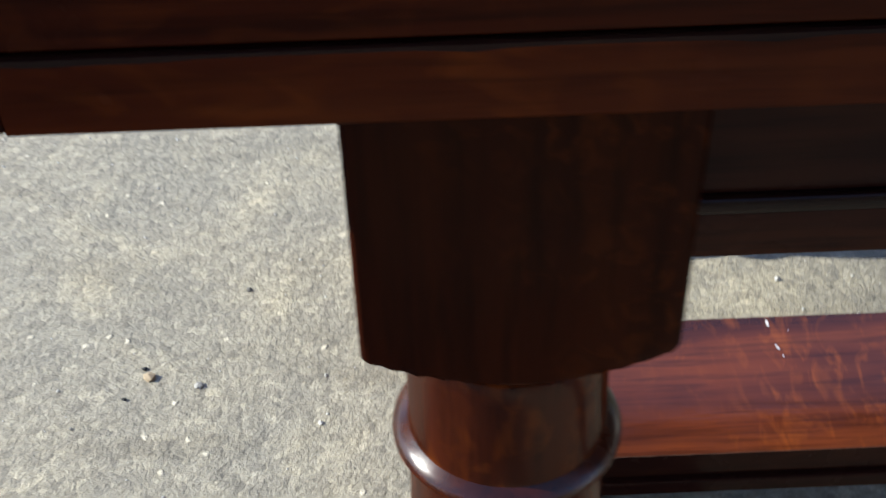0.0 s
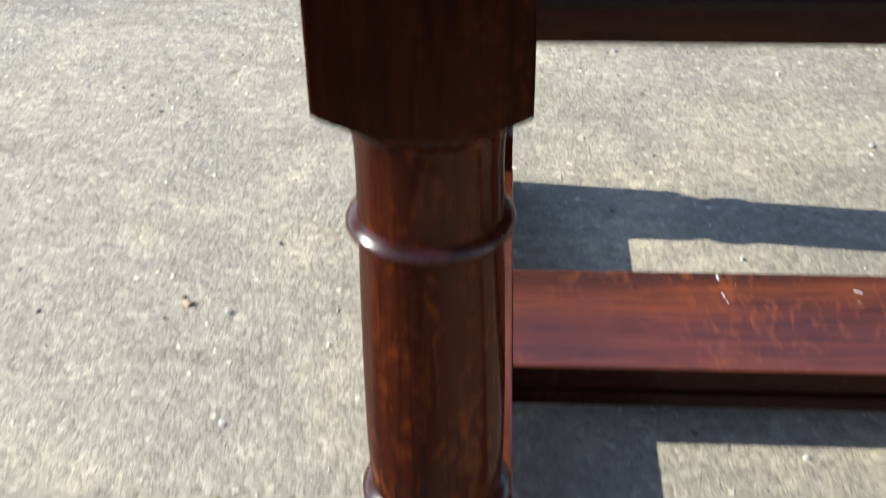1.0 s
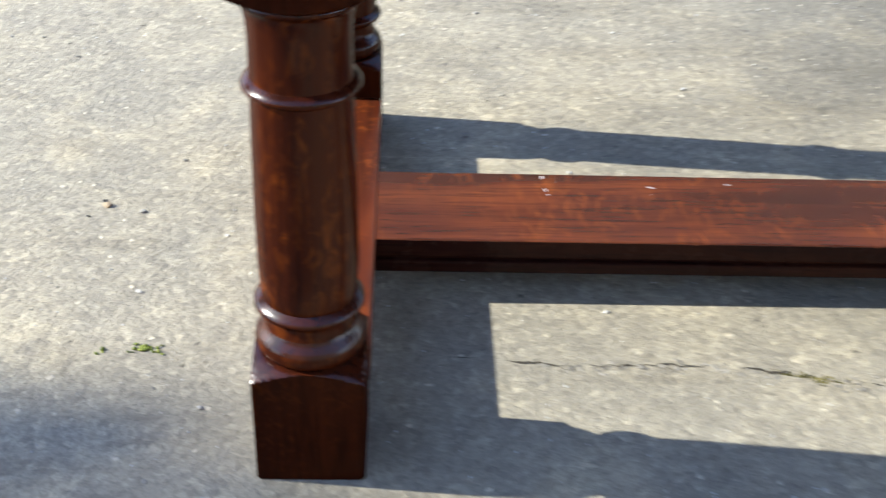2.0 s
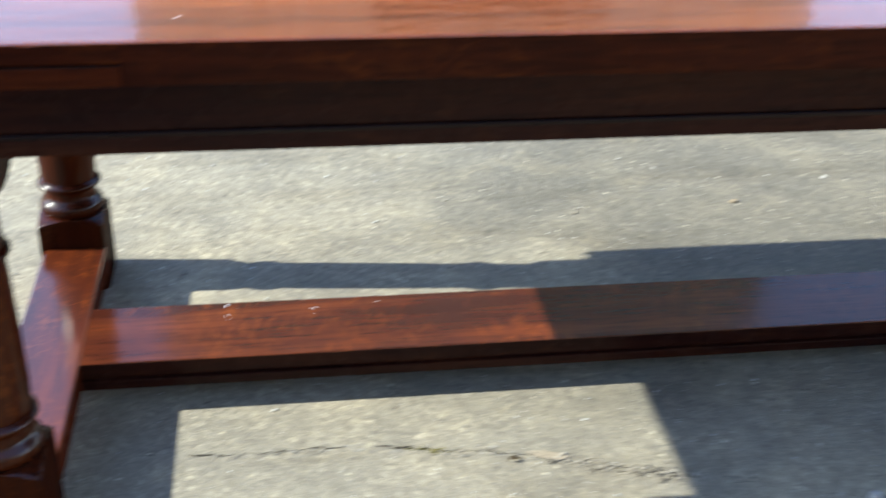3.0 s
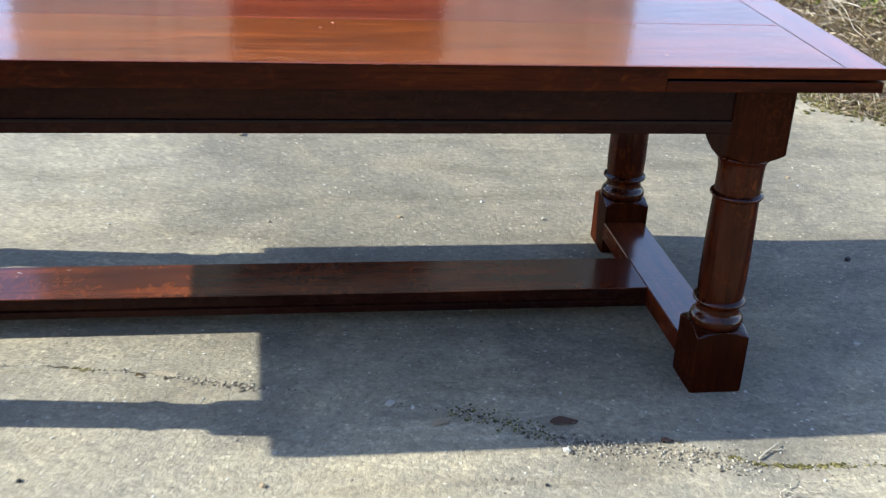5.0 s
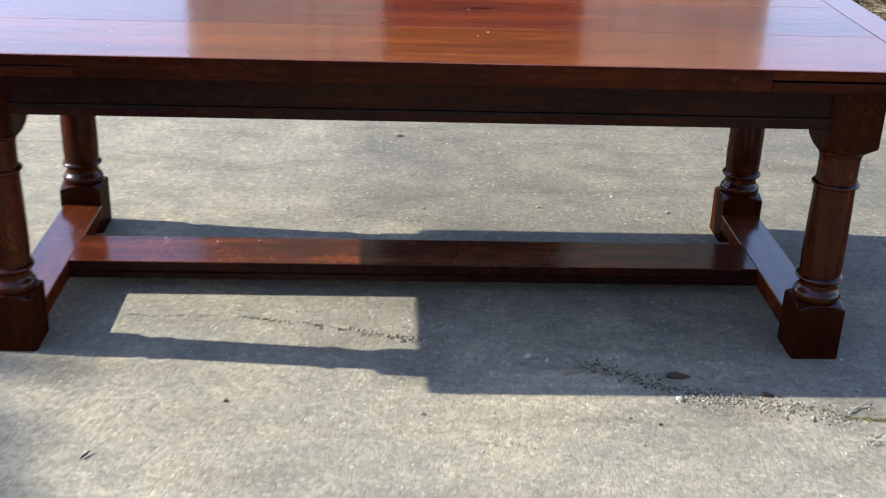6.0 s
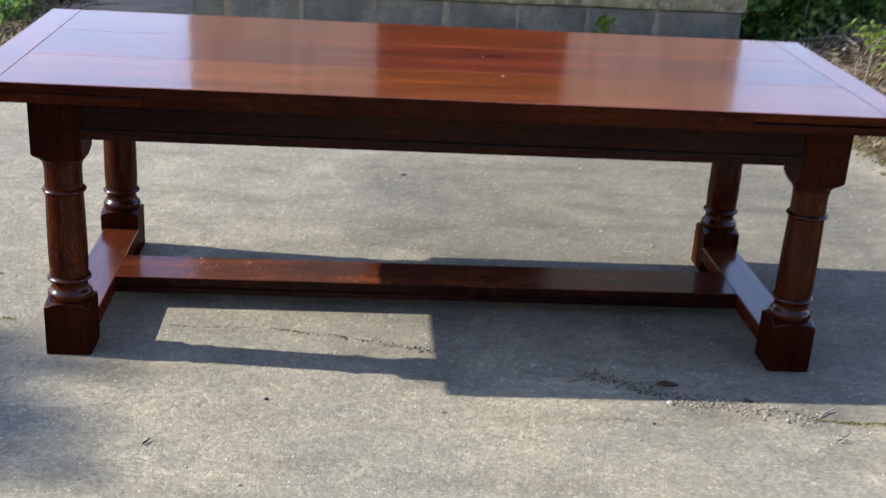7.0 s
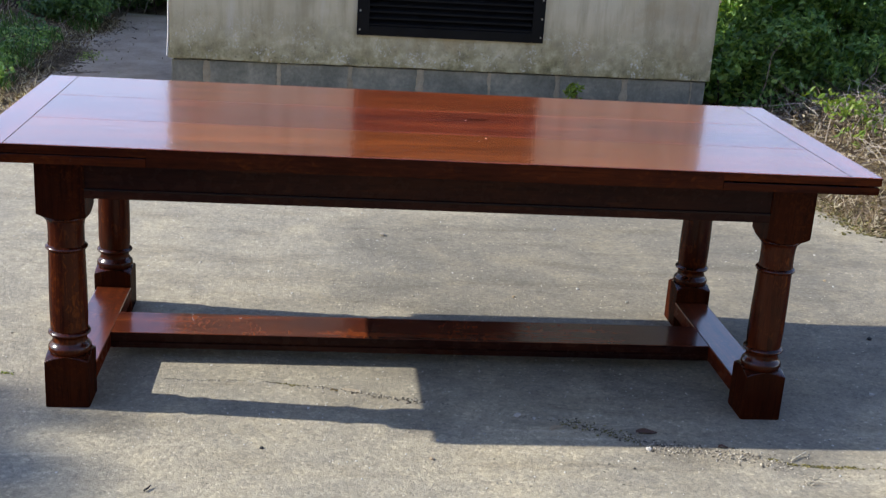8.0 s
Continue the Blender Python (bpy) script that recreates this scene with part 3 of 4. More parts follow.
for k, (x, y, a, b) in enumerate(((0.351, 0.501, 0.0022, 0.0075), (0.353, 0.468, 0.0018, 0.0060), (0.356, 0.456, 0.001, 0.003), (0.369, 0.490, 0.001, 0.001), (0.502, 0.479, 0.002, 0.0075), (0.613, 0.490, 0.0016, 0.0055), (0.499, 0.460, 0.001, 0.002))):
    bm = bmesh.new()
    bmesh.ops.create_circle(bm, cap_ends=True, segments=9, radius=1.0, matrix=Matrix.Translation((x, y, ZS + 0.0006)) @ Matrix.Rotation(0.3 * k, 4, "Z") @ Matrix.Diagonal((a * 0.6, b * 0.75, 1, 1)))
    part("paint_fleck", worn(bm, 0.0008, 300.0, k), FLECK, table)


bm = bmesh.new()
bmesh.ops.create_circle(bm, cap_ends=True, segments=16, radius=1.0, matrix=Matrix.Translation((1.214, 0.484, TOP + 0.0004)) @ Matrix.Diagonal((0.030, 0.011, 1, 1)))
part("knot", worn(bm, 0.004, 60.0, 3), wood("oak_knot", 0, 0.7, 0.0, 0.0006, 1.0, 1.6), table, "dark knot in a plank")


# ---- ground ----
def plain_wall(name, x0, x1, y0, y1, h):
    return tagged(part(name, boxed(x0, x1, y0, y1, -0.1, h, bevel=0.01), OLD_WALL), "plain buff weathered wall, unseen, added to cut the low sky", "wall", kind="structure")


def edge_right(y):
    """Where the slab ends beside the brash heap."""
    return 3.22 + 0.05 * math.sin(y * 2.3 + 2.4) + 0.03 * math.sin(y * 7.1) + 0.10 * max(0.0, y - 2.6) + 1.3 * max(0.0, 2.0 - y)


def edge_left(y):
    return -1.12 + 0.05 * math.sin(y * 1.9) + 0.03 * math.sin(y * 6.3)


def slab_mesh():
    """Outline of the yard slab and of the path beside the outbuilding, as strips from near to far."""
    bm = bmesh.new()
    ys = [-14.0, -6.0, -3.0, -1.0, 0.0, 0.6] + [1.0 + 0.1 * i for i in range(75)]
    prev = None
    for y in ys:
        xl = edge_left(y) if y > 3.3 else edge_left(3.3) - min(9.0, (3.3 - y) * 2.6)
        xr = min(12.0, edge_right(y))
        row = [bm.verts.new((xl, y, 0)), bm.verts.new((xr, y, 0))]
        low = [bm.verts.new((xl, y, -0.1)), bm.verts.new((xr, y, -0.1))]
        if prev:
            bm.faces.new((prev[0], prev[1], row[1], row[0]))
            bm.faces.new((prev[1], prev[3], low[1], row[1]))
            bm.faces.new((row[0], low[0], prev[2], prev[0]))
        prev = row + low
    return bm


def ground_height(x, y):
    if -1.0 < x < 3.2 and y < 8.3:
        return -0.06
    h = 0.0
    if x >= 3.2:
        d = x - min(12.0, edge_right(y))
        h = -0.03 + 0.20 * max(0.0, min(1.0, d / 1.6)) + 0.25 * max(0.0, min(1.0, (d - 1.5) / 3.0))
    elif x <= -1.0:
        xl = edge_left(y) if y > 3.3 else edge_left(3.3) - min(9.0, (3.3 - y) * 2.6)
        h = -0.03 + 0.22 * max(0.0, min(1.0, (xl - x) / 1.2))
    else:
        h = -0.03 + 0.3 * max(0.0, min(1.0, (y - 8.3) / 2.0))
    if h > -0.03:
        h += 0.05 * noise.noise(Vector((x * 1.5, y * 1.5, 0)))
    return h


def ground_mesh():
    axis_x = [-400, -120, -50, -25, -14] + [-10 + 0.25 * i for i in range(81)] + [14, 25, 50, 120, 400]
    axis_y = [-400, -120, -50, -25, -14, -10, -6, -3, -1] + [0.25 * i for i in range(61)] + [18, 25, 50, 120, 400]
    bm = bmesh.new()
    g = [[bm.verts.new((x, y, ground_height(x, y))) for x in axis_x] for y in axis_y]
    for a, b in zip(g, g[1:]):
        for j in range(len(axis_x) - 1):
            bm.faces.new((a[j], a[j + 1], b[j + 1], b[j]))
    return bm


tagged(part("ground", ground_mesh(), SOIL, None, "", 60), "brown soil with leaf litter beyond the concrete yard", "ground", kind="structure")
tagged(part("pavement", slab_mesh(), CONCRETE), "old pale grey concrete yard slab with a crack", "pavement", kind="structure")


def path_mesh():
    """Dirty surface of the path beside the outbuilding, ragged where it meets the clean slab."""
    bm = bmesh.new()
    cols = []
    for k in range(26):
        f = k / 25
        near = 3.75 + 0.35 * noise.noise(Vector((f * 4.0, 1.0, 0))) + 0.12 * noise.noise(Vector((f * 17.0, 5.0, 0))) + 0.3 * f
        col = []
        for j in range(40):
            y = near + (8.25 - near) * j / 39
            x0, x1 = edge_left(y) - 0.03, -0.26 if y > 4.4 else -0.05
            col.append(bm.verts.new((x0 + (x1 - x0) * f, y, 0.004)))
        cols.append(col)
    for a, b in zip(cols, cols[1:]):
        for j in range(39):
            bm.faces.new((a[j], b[j], b[j + 1], a[j + 1]))
    return bm


tagged(part("path", path_mesh(), PATH_DIRT, None, "", 60), "dark dirty path with trodden litter beside the outbuilding", "path", kind="structure")


# Added out of view behind the camera to block and bounce sky light.
plain_wall("wall_south", -12.0, 12.0, -8.3, -8.0, 5.0)


# ---- outbuilding ----
WX0, WX1, WY, ZP, WH = 0.0, 3.460, 0.0, 0.265, 3.05
house = thing("outbuilding", "flat-roofed cement-rendered outbuilding with a grey block plinth", "building", (-0.207, 4.455, 0.0))
house.rotation_euler = (0, 0, radians(1.3))
VX0, VX1, VZ0, VZ1 = 1.145, 2.337, 0.458, 2.15
bm = bmesh.new()
O = 0.018                               # the render stands proud of the plinth
for a in ((WX0 + 0.03, VX0 + 0.05, ZP, WH), (VX1 - 0.05, WX1 + O, ZP, WH), (VX0 + 0.05, VX1 - 0.05, ZP, VZ0 + 0.05), (VX0 + 0.05, VX1 - 0.05, VZ1 - 0.05, WH)):
    box(bm, a[0], a[1], WY - O, WY + 0.2, a[2], a[3])
bmesh.ops.remove_doubles(bm, verts=bm.verts[:], dist=0.0005)
part("front_wall", bm, RENDER, house, "cement render with rain streaks, algae and lichen")
bm = bmesh.new()                        # worn round corner on the sun's side
R = 0.016
ring = [(WX0 + 0.03, WY - O)] + [(WX0 - O + R - R * math.sin(radians(a)), WY - O + R - R * math.cos(radians(a))) for a in range(0, 91, 15)] + [(WX0 - O, WY + 0.2), (WX0 + 0.03, WY + 0.2)]
rows = []
for k in range(61):
    z = ZP + (WH - ZP) * k / 60
    rows.append([bm.verts.new((x + (0.003 * noise.noise(Vector((z * 9.0, 3, 0))) if x < WX0 else 0), y, z)) for x, y in ring])
for a, b in zip(rows, rows[1:]):
    for q in range(len(ring)):
        bm.faces.new((a[q], a[(q + 1) % len(ring)], b[(q + 1) % len(ring)], b[q]))
bm.faces.new(rows[0][::-1])
bm.faces.new(rows[-1])
bmesh.ops.recalc_face_normals(bm, faces=bm.faces[:])
part("wall_corner", bm, RENDER, house, "", 50)
bm = bmesh.new()
rows = []
for k in range(241):
    x = WX0 - O + (WX1 - WX0 + 2 * O) * k / 240
    w = noise.noise(Vector((x * 2.3, 0, 0))) * 0.006 + noise.noise(Vector((x * 17.0, 4, 0))) * 0.004
    w += 0.016 * max(0.0, noise.noise(Vector((x * 4.1, 8, 0))) - 0.35)
    z = ZP - 0.006 + w
    rows.append([bm.verts.new(p) for p in ((x, WY - O - 0.0004, ZP + 0.030), (x, WY - O - 0.007, z + 0.004), (x, WY - O - 0.005, z), (x, WY - 0.002, z + 0.002))])
for a, b in zip(rows, rows[1:]):
    for q in range(3):
        bm.faces.new((a[q], b[q], b[q + 1], a[q + 1]))
part("render_lip", bm, RENDER, house, "ragged lower edge of the cement render", 60)
bm = bmesh.new()
rows = []
for k in range(41):
    z = ZP + 0.004 + (WH - ZP - 0.01) * k / 40
    lean = 0.008 * max(0.0, 1.0 - (z - ZP) / 0.14) + 0.002 * noise.noise(Vector((z * 7.0, 1, 0)))
    rows.append([bm.verts.new((WX0 - O - 0.001 - lean + 0.0042 * math.cos(a), WY - O + 0.008 + 0.006 * math.sin(a), z)) for a in (0.0, 1.05, 2.09, 3.14, 4.19, 5.24)])
for a, b in zip(rows, rows[1:]):
    for q in range(6):
        bm.faces.new((a[q], a[(q + 1) % 6], b[(q + 1) % 6], b[q]))
bm.faces.new(rows[0][::-1])
bm.faces.new(rows[-1])
bmesh.ops.recalc_face_normals(bm, faces=bm.faces[:])
part("angle_bead", bm, FLECK, house, "white plaster bead worn bare along the corner", 60)
part("side_wall", boxed(WX0 - O, WX0 + 0.2, WY + 0.2, WY + 1.0, ZP, WH), RENDER, house)
part("side_wall", boxed(WX1 - 0.2, WX1 + O, WY + 0.2, WY + 1.0, ZP, WH), RENDER, house)
part("back_wall", boxed(WX0 + 0.2, WX1 - 0.2, WY + 0.8, WY + 1.0, ZP, WH), RENDER, house)
part("roof", boxed(WX0 - 0.08, WX1 + 0.08, WY - 0.06, WY + 1.06, WH, WH + 0.12, bevel=0.01), ROOF, house, "flat concrete roof slab")
plinth = part("plinth", boxed(WX0 + 0.03, WX1 - 0.03, WY + 0.03, WY + 0.98, -0.06, ZP), MORTAR, house, "mortar-jointed grey concrete blocks")
def worn_block(x0, x1, y0, y1, z0, z1, seed):
    """A block whose face edges are knocked and uneven."""
    bm = boxed(x0, x1, y0, y1, z0, z1, bevel=0.003)
    bmesh.ops.subdivide_edges(bm, edges=[e for e in bm.edges if e.calc_length() > 0.15], cuts=9, use_grid_fill=True)
    for v in bm.verts:
        if v.co.y < y0 + 0.01:
            w = noise.noise_vector(v.co * 23.0 + Vector((seed, 0, 0)))
            edge = min(abs(v.co.x - x0), abs(v.co.x - x1), abs(v.co.z - z0), abs(v.co.z - z1)) < 0.008
            v.co += Vector((w.x * 0.003, w.y * 0.0008, w.z * 0.003)) if edge else Vector((0, w.y * 0.001, 0))
    return bm


x = WX0
i = 0
first = 0.215
while x < WX1 - 0.01:
    w = first if i == 0 else 0.45
    xb = min(x + w, WX1)
    part("block", worn_block(x + (0.005 if i else 0), xb - (0.005 if xb < WX1 else 0), WY - 0.001 * ((i * 7) % 3), WY + 0.1, 0.012, ZP - 0.017, i * 3.7), BLOCK, plinth, "", 40)
    if i:
        bm = bmesh.new()                # mortar smeared over the joint
        rows = []
        for k in range(15):
            z = 0.004 + (ZP - 0.020) * k / 14
            c = x + 0.005 * noise.noise(Vector((i * 5.1, z * 14.0, 0)))
            hw = 0.018 + 0.007 * math.sin(i * 2.1) + 0.010 * noise.noise(Vector((i * 9.3, z * 12.0, 4))) + 0.006 * noise.noise(Vector((i * 2.3, z * 50.0, 9)))
            rows.append([bm.verts.new((c + hw * f, WY + (-0.0045 + 0.0012 * noise.noise(Vector((z * 40.0, f, i)))) if abs(f) < 0.9 else WY + 0.002, z)) for f in (-1.0, -0.8, 0.0, 0.8, 1.0)])
        for a, b in zip(rows, rows[1:]):
            for q in range(4):
                bm.faces.new((a[q], a[q + 1], b[q + 1], b[q]))
        part("mortar_joint", bm, MORTAR, plinth, "", 60)
    x, i = xb, i + 1
for side_x in (WX0 - 0.001, WX1 - 0.098):
    for k in range(2):
        part("block", boxed(side_x, side_x + 0.099, WY + 0.106 + 0.45 * k, WY + 0.106 + 0.45 * k + 0.430, 0.012, ZP - 0.002, bevel=0.004), BLOCK, plinth)

vent = part("louvre_vent", boxed(VX0 + 0.06, VX1 - 0.06, WY + 0.10, WY + 0.12, VZ0 + 0.06, VZ1 - 0.06), DARK, house, "large black-painted metal louvre vent")
FY = WY - O
for a in ((VX0, VX0 + 0.075, VZ0, VZ1), (VX1 - 0.075, VX1, VZ0, VZ1), (VX0 + 0.075, VX1 - 0.075, VZ0, VZ0 + 0.06), (VX0 + 0.075, VX1 - 0.075, VZ1 - 0.06, VZ1)):
    part("frame", boxed(a[0], a[1], FY - 0.022, FY + 0.03, a[2], a[3], bevel=0.003), BLACK, vent)
bm = bmesh.new()
v = [bm.verts.new(p) for p in ((0, -0.004, -0.012), (0, 0.045, 0.022), (0, 0.047, 0.019), (0, -0.001, -0.016), (0, -0.004, -0.022))]
w = [bm.verts.new((VX1 - VX0 - 0.14, *u.co[1:])) for u in v]
for k in range(5):
    bm.faces.new((v[k], v[(k + 1) % 5], w[(k + 1) % 5], w[k]))
bm.faces.new(v[::-1])
bm.faces.new(w)
bmesh.ops.recalc_face_normals(bm, faces=bm.faces[:])
slat = mesh_of(bm, "slat")
zz = VZ0 + 0.085
while zz < VZ1 - 0.07:
    ob = part("slat", slat, BLACK, vent)
    ob.location = (VX0 + 0.07, FY - 0.008, zz)
    zz += 0.040
bm = bmesh.new()
bmesh.ops.create_cone(bm, cap_ends=True, segments=8, radius1=0.0065, radius2=0.0045, depth=0.005, matrix=Matrix.Rotation(radians(90), 4, "X"))
screw = mesh_of(bm, "screw")
for xs in (VX0 + 0.018, VX1 - 0.018):
    for k in range(14):
        ob = part("screw", screw, SCREW, vent)
        ob.location = (xs, FY - 0.0245, VZ0 + 0.035 + 0.118 * k)


# ---- plants ----
def leaves_mesh(name, spots, size, seed, spread=0.35, droop=0.3, fold=0.25, width=0.55):
    """Folded leaves: two quads each, turned at random round the spots given as (x, y, z)."""
    rng = np.random.default_rng(seed)
    P = np.asarray(spots, float)
    n = len(P)
    s = size * rng.uniform(1 - spread, 1 + spread, n)
    a = rng.uniform(0, 2 * np.pi, n)
    tilt = rng.normal(-droop, 0.55, n)
    d = np.stack([np.cos(a) * np.cos(tilt), np.sin(a) * np.cos(tilt), np.sin(tilt)], 1)
    side = np.stack([-np.sin(a), np.cos(a), np.zeros(n)], 1)
    up = np.cross(side, d)
    roll = rng.normal(0, 0.6, n)[:, None]
    side, up = side * np.cos(roll) + up * np.sin(roll), up * np.cos(roll) - side * np.sin(roll)
    s = s[:, None]
    w = width * 0.5 * s
    base, tip = P, P + d * s
    q = []
    for f, wk in ((0.30, 1.0), (0.68, 0.8)):
        mid = P + d * s * f
        q.append((mid + side * w * wk + up * s * fold * 0.5, mid - side * w * wk + up * s * fold * 0.5))
    V = np.concatenate([base, tip, q[0][0], q[0][1], q[1][0], q[1][1]])
    i = np.arange(n)
    F = [np.stack([i, i + 2 * n, i + 4 * n, i + n], 1), np.stack([i, i + n, i + 5 * n, i + 3 * n], 1)]
    me = bpy.data.meshes.new(name)
    me.from_pydata(V.tolist(), [], np.concatenate(F).tolist())
    return me


def blades_mesh(name, spots, height, seed, width=0.006):
    """Grass: bent blades of two segments."""
    rng = np.random.default_rng(seed)
    P = np.asarray(spots, float)
    n = len(P)
    h = (height * rng.uniform(0.4, 1.3, n))[:, None]
    a = rng.uniform(0, 2 * np.pi, n)
    d = np.stack([np.cos(a), np.sin(a), np.zeros(n)], 1)
    s = np.stack([-np.sin(a), np.cos(a), np.zeros(n)], 1) * width / 2
    z = np.array([0, 0, 1.0])
    lean = rng.uniform(0.1, 0.7, n)[:, None]
    m = P + d * h * lean * 0.35 + z * h * 0.6
    t = P + d * h * lean + z * h * (1 - 0.3 * lean)
    V = np.concatenate([P - s, P + s, m + s * 0.8, m - s * 0.8, t])
    i = np.arange(n)
    F = np.stack([i, i + n, i + 2 * n, i + 3 * n], 1).tolist() + np.stack([i + 3 * n, i + 2 * n, i + 4 * n], 1).tolist()
    me = bpy.data.meshes.new(name)
    me.from_pydata(V.tolist(), [], F)
    return me


def stick(bm, a, b, r0, r1, sides=5, bend=0.0, seed=0):
    """A tapered, slightly crooked stick from a to b."""
    a, b = Vector(a), Vector(b)
    d = (b - a)
    q = d.to_track_quat("Z", "Y")
    n = 4
    rings = []
    for k in range(n + 1):
        f = k / n
        c = a + d * f + noise.noise_vector(Vector((seed * 3.1, k * 0.9, 0.5))) * bend * d.length * (1 if 0 < k < n else 0)
        r = r0 + (r1 - r0) * f
        rings.append([bm.verts.new(c + q @ Vector((r * math.cos(2 * math.pi * j / sides), r * math.sin(2 * math.pi * j / sides), 0))) for j in range(sides)])
    for u, w in zip(rings, rings[1:]):
        for j in range(sides):
            bm.faces.new((u[j], u[(j + 1) % sides], w[(j + 1) % sides], w[j]))
    bm.faces.new(rings[0][::-1])
    bm.faces.new(rings[-1])
    return rings[-2][0].co.copy()


def clump_spots(rng, centres, per, radius, flat=0.7, shell=0.45):
    """Leaf places: near the skin of uneven clumps."""
    out = []
    for c in centres:
        v = rng.normal(0, 1, (per, 3))
        v /= np.linalg.norm(v, axis=1)[:, None]
        r = radius * rng.uniform(0.6, 1.25) * rng.uniform(shell, 1.0, per) ** 0.6
        out.append(np.asarray(c) + v * r[:, None] * np.array([1, 1, flat]))
    return np.concatenate(out)


def bush(label, x0, x1, y0, y1, h0, h1, clumps, per, size, mat, seed, radius=0.22, category="bush", stems=14, shell=0.45):
    rng = np.random.default_rng(seed)
    base = thing("weed" if category == "weed" else "bush", label, category, ((x0 + x1) / 2, (y0 + y1) / 2, 0.0))
    off = np.array([(x0 + x1) / 2, (y0 + y1) / 2, 0.0])
    cs = []
    for _ in range(clumps):
        x, y = rng.uniform(x0, x1), rng.uniform(y0, y1)
        f = rng.uniform(0, 1) ** 0.8
        cs.append((x, y, h0 + (h1 - h0) * f * (0.75 + 0.35 * math.sin(x * 2.7 + y * 1.9 + seed))))
    spots = clump_spots(rng, cs, per, radius, 0.7, shell) - off
    spots[:, 2] = np.maximum(spots[:, 2], 0.02)
    tagged(part("foliage", leaves_mesh("foliage", spots, size, seed), mat, base), kind="stuff")
    bm = bmesh.new()
    for k in range(stems):
        c = np.array(cs[k % len(cs)]) - off
        g = (c[0] + rng.uniform(-0.2, 0.2), c[1] + rng.uniform(-0.2, 0.2), -0.05)
        stick(bm, g, tuple(c), 0.006, 0.003, 5, 0.12, seed * 50 + k)
    tagged(part("stem_tangle", bm, TWIG, base), kind="stuff")
    return base


# hedge beside and behind the outbuilding
bush("dense dark green elder and ivy bush beside the outbuilding", 3.75, 4.75, 5.1, 6.6, 0.0, 1.4, 130, 170, 0.052, LEAF_DARK, 11, 0.21, shell=0.8)
bush("sunlit yellow-green bush behind the outbuilding corner", 3.4, 3.9, 5.9, 6.7, 0.2, 1.1, 24, 60, 0.045, LEAF_SUN, 21, 0.14, "bush", 8)
bush("dense dark green bramble and ivy thicket", 4.5, 6.3, 4.7, 7.0, 0.0, 1.55, 160, 160, 0.055, LEAF_DARK, 12, 0.22, shell=0.8)
bush("leafy green bramble on the bank edge", 3.36, 5.2, 4.65, 5.3, 0.02, 0.6, 95, 90, 0.048, LEAF_DARK, 13, 0.16)
bush("low dark green ground ivy under the hedge", 3.3, 4.7, 4.75, 6.2, 0.02, 0.3, 80, 80, 0.045, LEAF_DARK, 20, 0.14, "bush", 4)
bush("shaded dark green bush behind the path", -2.4, -0.3, 8.25, 9.6, 0.0, 1.2, 190, 120, 0.05, LEAF_SHADE, 14)
bush("low dark green ivy mound beside the path", -1.75, -1.1, 7.15, 7.9, 0.05, 0.4, 45, 120, 0.038, LEAF_SHADE, 15, 0.14, "bush", 3)
bush("low ivy and weeds on the grass verge", -2.7, -1.4, 4.9, 6.9, 0.05, 0.16, 34, 60, 0.034, LEAF_SHADE, 16, 0.09, "bush", 3)
bush("fresh green weeds among dead grass on the verge", -2.2, -1.3, 4.7, 6.4, 0.08, 0.17, 75, 45, 0.032, LEAF_DARK, 22, 0.08, "bush", 2)
bush("bright green nettles and weeds on the verge", -2.0, -1.27, 3.5, 5.2, 0.07, 0.15, 85, 40, 0.030, LEAF_DARK, 19, 0.07, "bush", 2)
bush("sunlit yellow-green young shrub in the brash heap", 3.75, 4.25, 3.2, 3.9, 0.12, 0.42, 12, 24, 0.042, LEAF_SUN, 17, 0.1)
bush("sunlit yellow-green weeds by the brash heap", 4.0, 4.6, 2.5, 3.3, 0.1, 0.32, 30, 30, 0.036, LEAF_SUN, 18, 0.1)

for wx, top, n in ((2.33, 0.25, 10), (3.02, 0.13, 5)):
    bush("small bright green weed at the foot of the outbuilding wall", wx - 0.05, wx + 0.05, 4.34, 4.41, 0.06, top, n, 16, 0.032, LEAF_SUN, int(wx * 100), 0.035, "weed", 5)

# brash heap
rng = np.random.default_rng(5)
heap = thing("brash_heap", "heap of dry grey twigs and dead stems at the slab edge", "twigs", (4.2, 3.6, 0.0))
bm = bmesh.new()
for k in range(1150):
    x, y = rng.normal(0.1, 0.45), rng.normal(0.15, 0.75)
    h = 0.28 * math.exp(-(x / 0.6) ** 2 - (y / 1.1) ** 2)
    a, t, ln = rng.uniform(0, math.pi), rng.normal(0.1, 0.35), rng.uniform(0.08, 0.36)
    d = Vector((math.cos(a) * math.cos(t), math.sin(a) * math.cos(t), math.sin(t))) * ln
    p = Vector((x, y, ground_height(4.2 + x, 3.6 + y) + rng.uniform(0.0, 1.0) * h + 0.02))
    if p.x + 4.2 + min(0, d.x) < 3.35:
        continue
    stick(bm, p, p + d, rng.uniform(0.0014, 0.0034), 0.0010, 4, 0.10, k)
tagged(part("twig_tangle", bm, TWIG, heap), kind="stuff")
sp = np.stack([rng.normal(0.0, 0.45, 2800), rng.normal(-0.2, 0.9, 2800), np.zeros(2800)], 1)
sp[:, 2] = [ground_height(4.2 + a, 3.6 + b) + 0.02 + 0.3 * rng.uniform(0, 1) * math.exp(-(a / 0.6) ** 2 - (b / 1.1) ** 2) for a, b, _ in sp]
sp = sp[sp[:, 0] + 4.2 > 3.35]
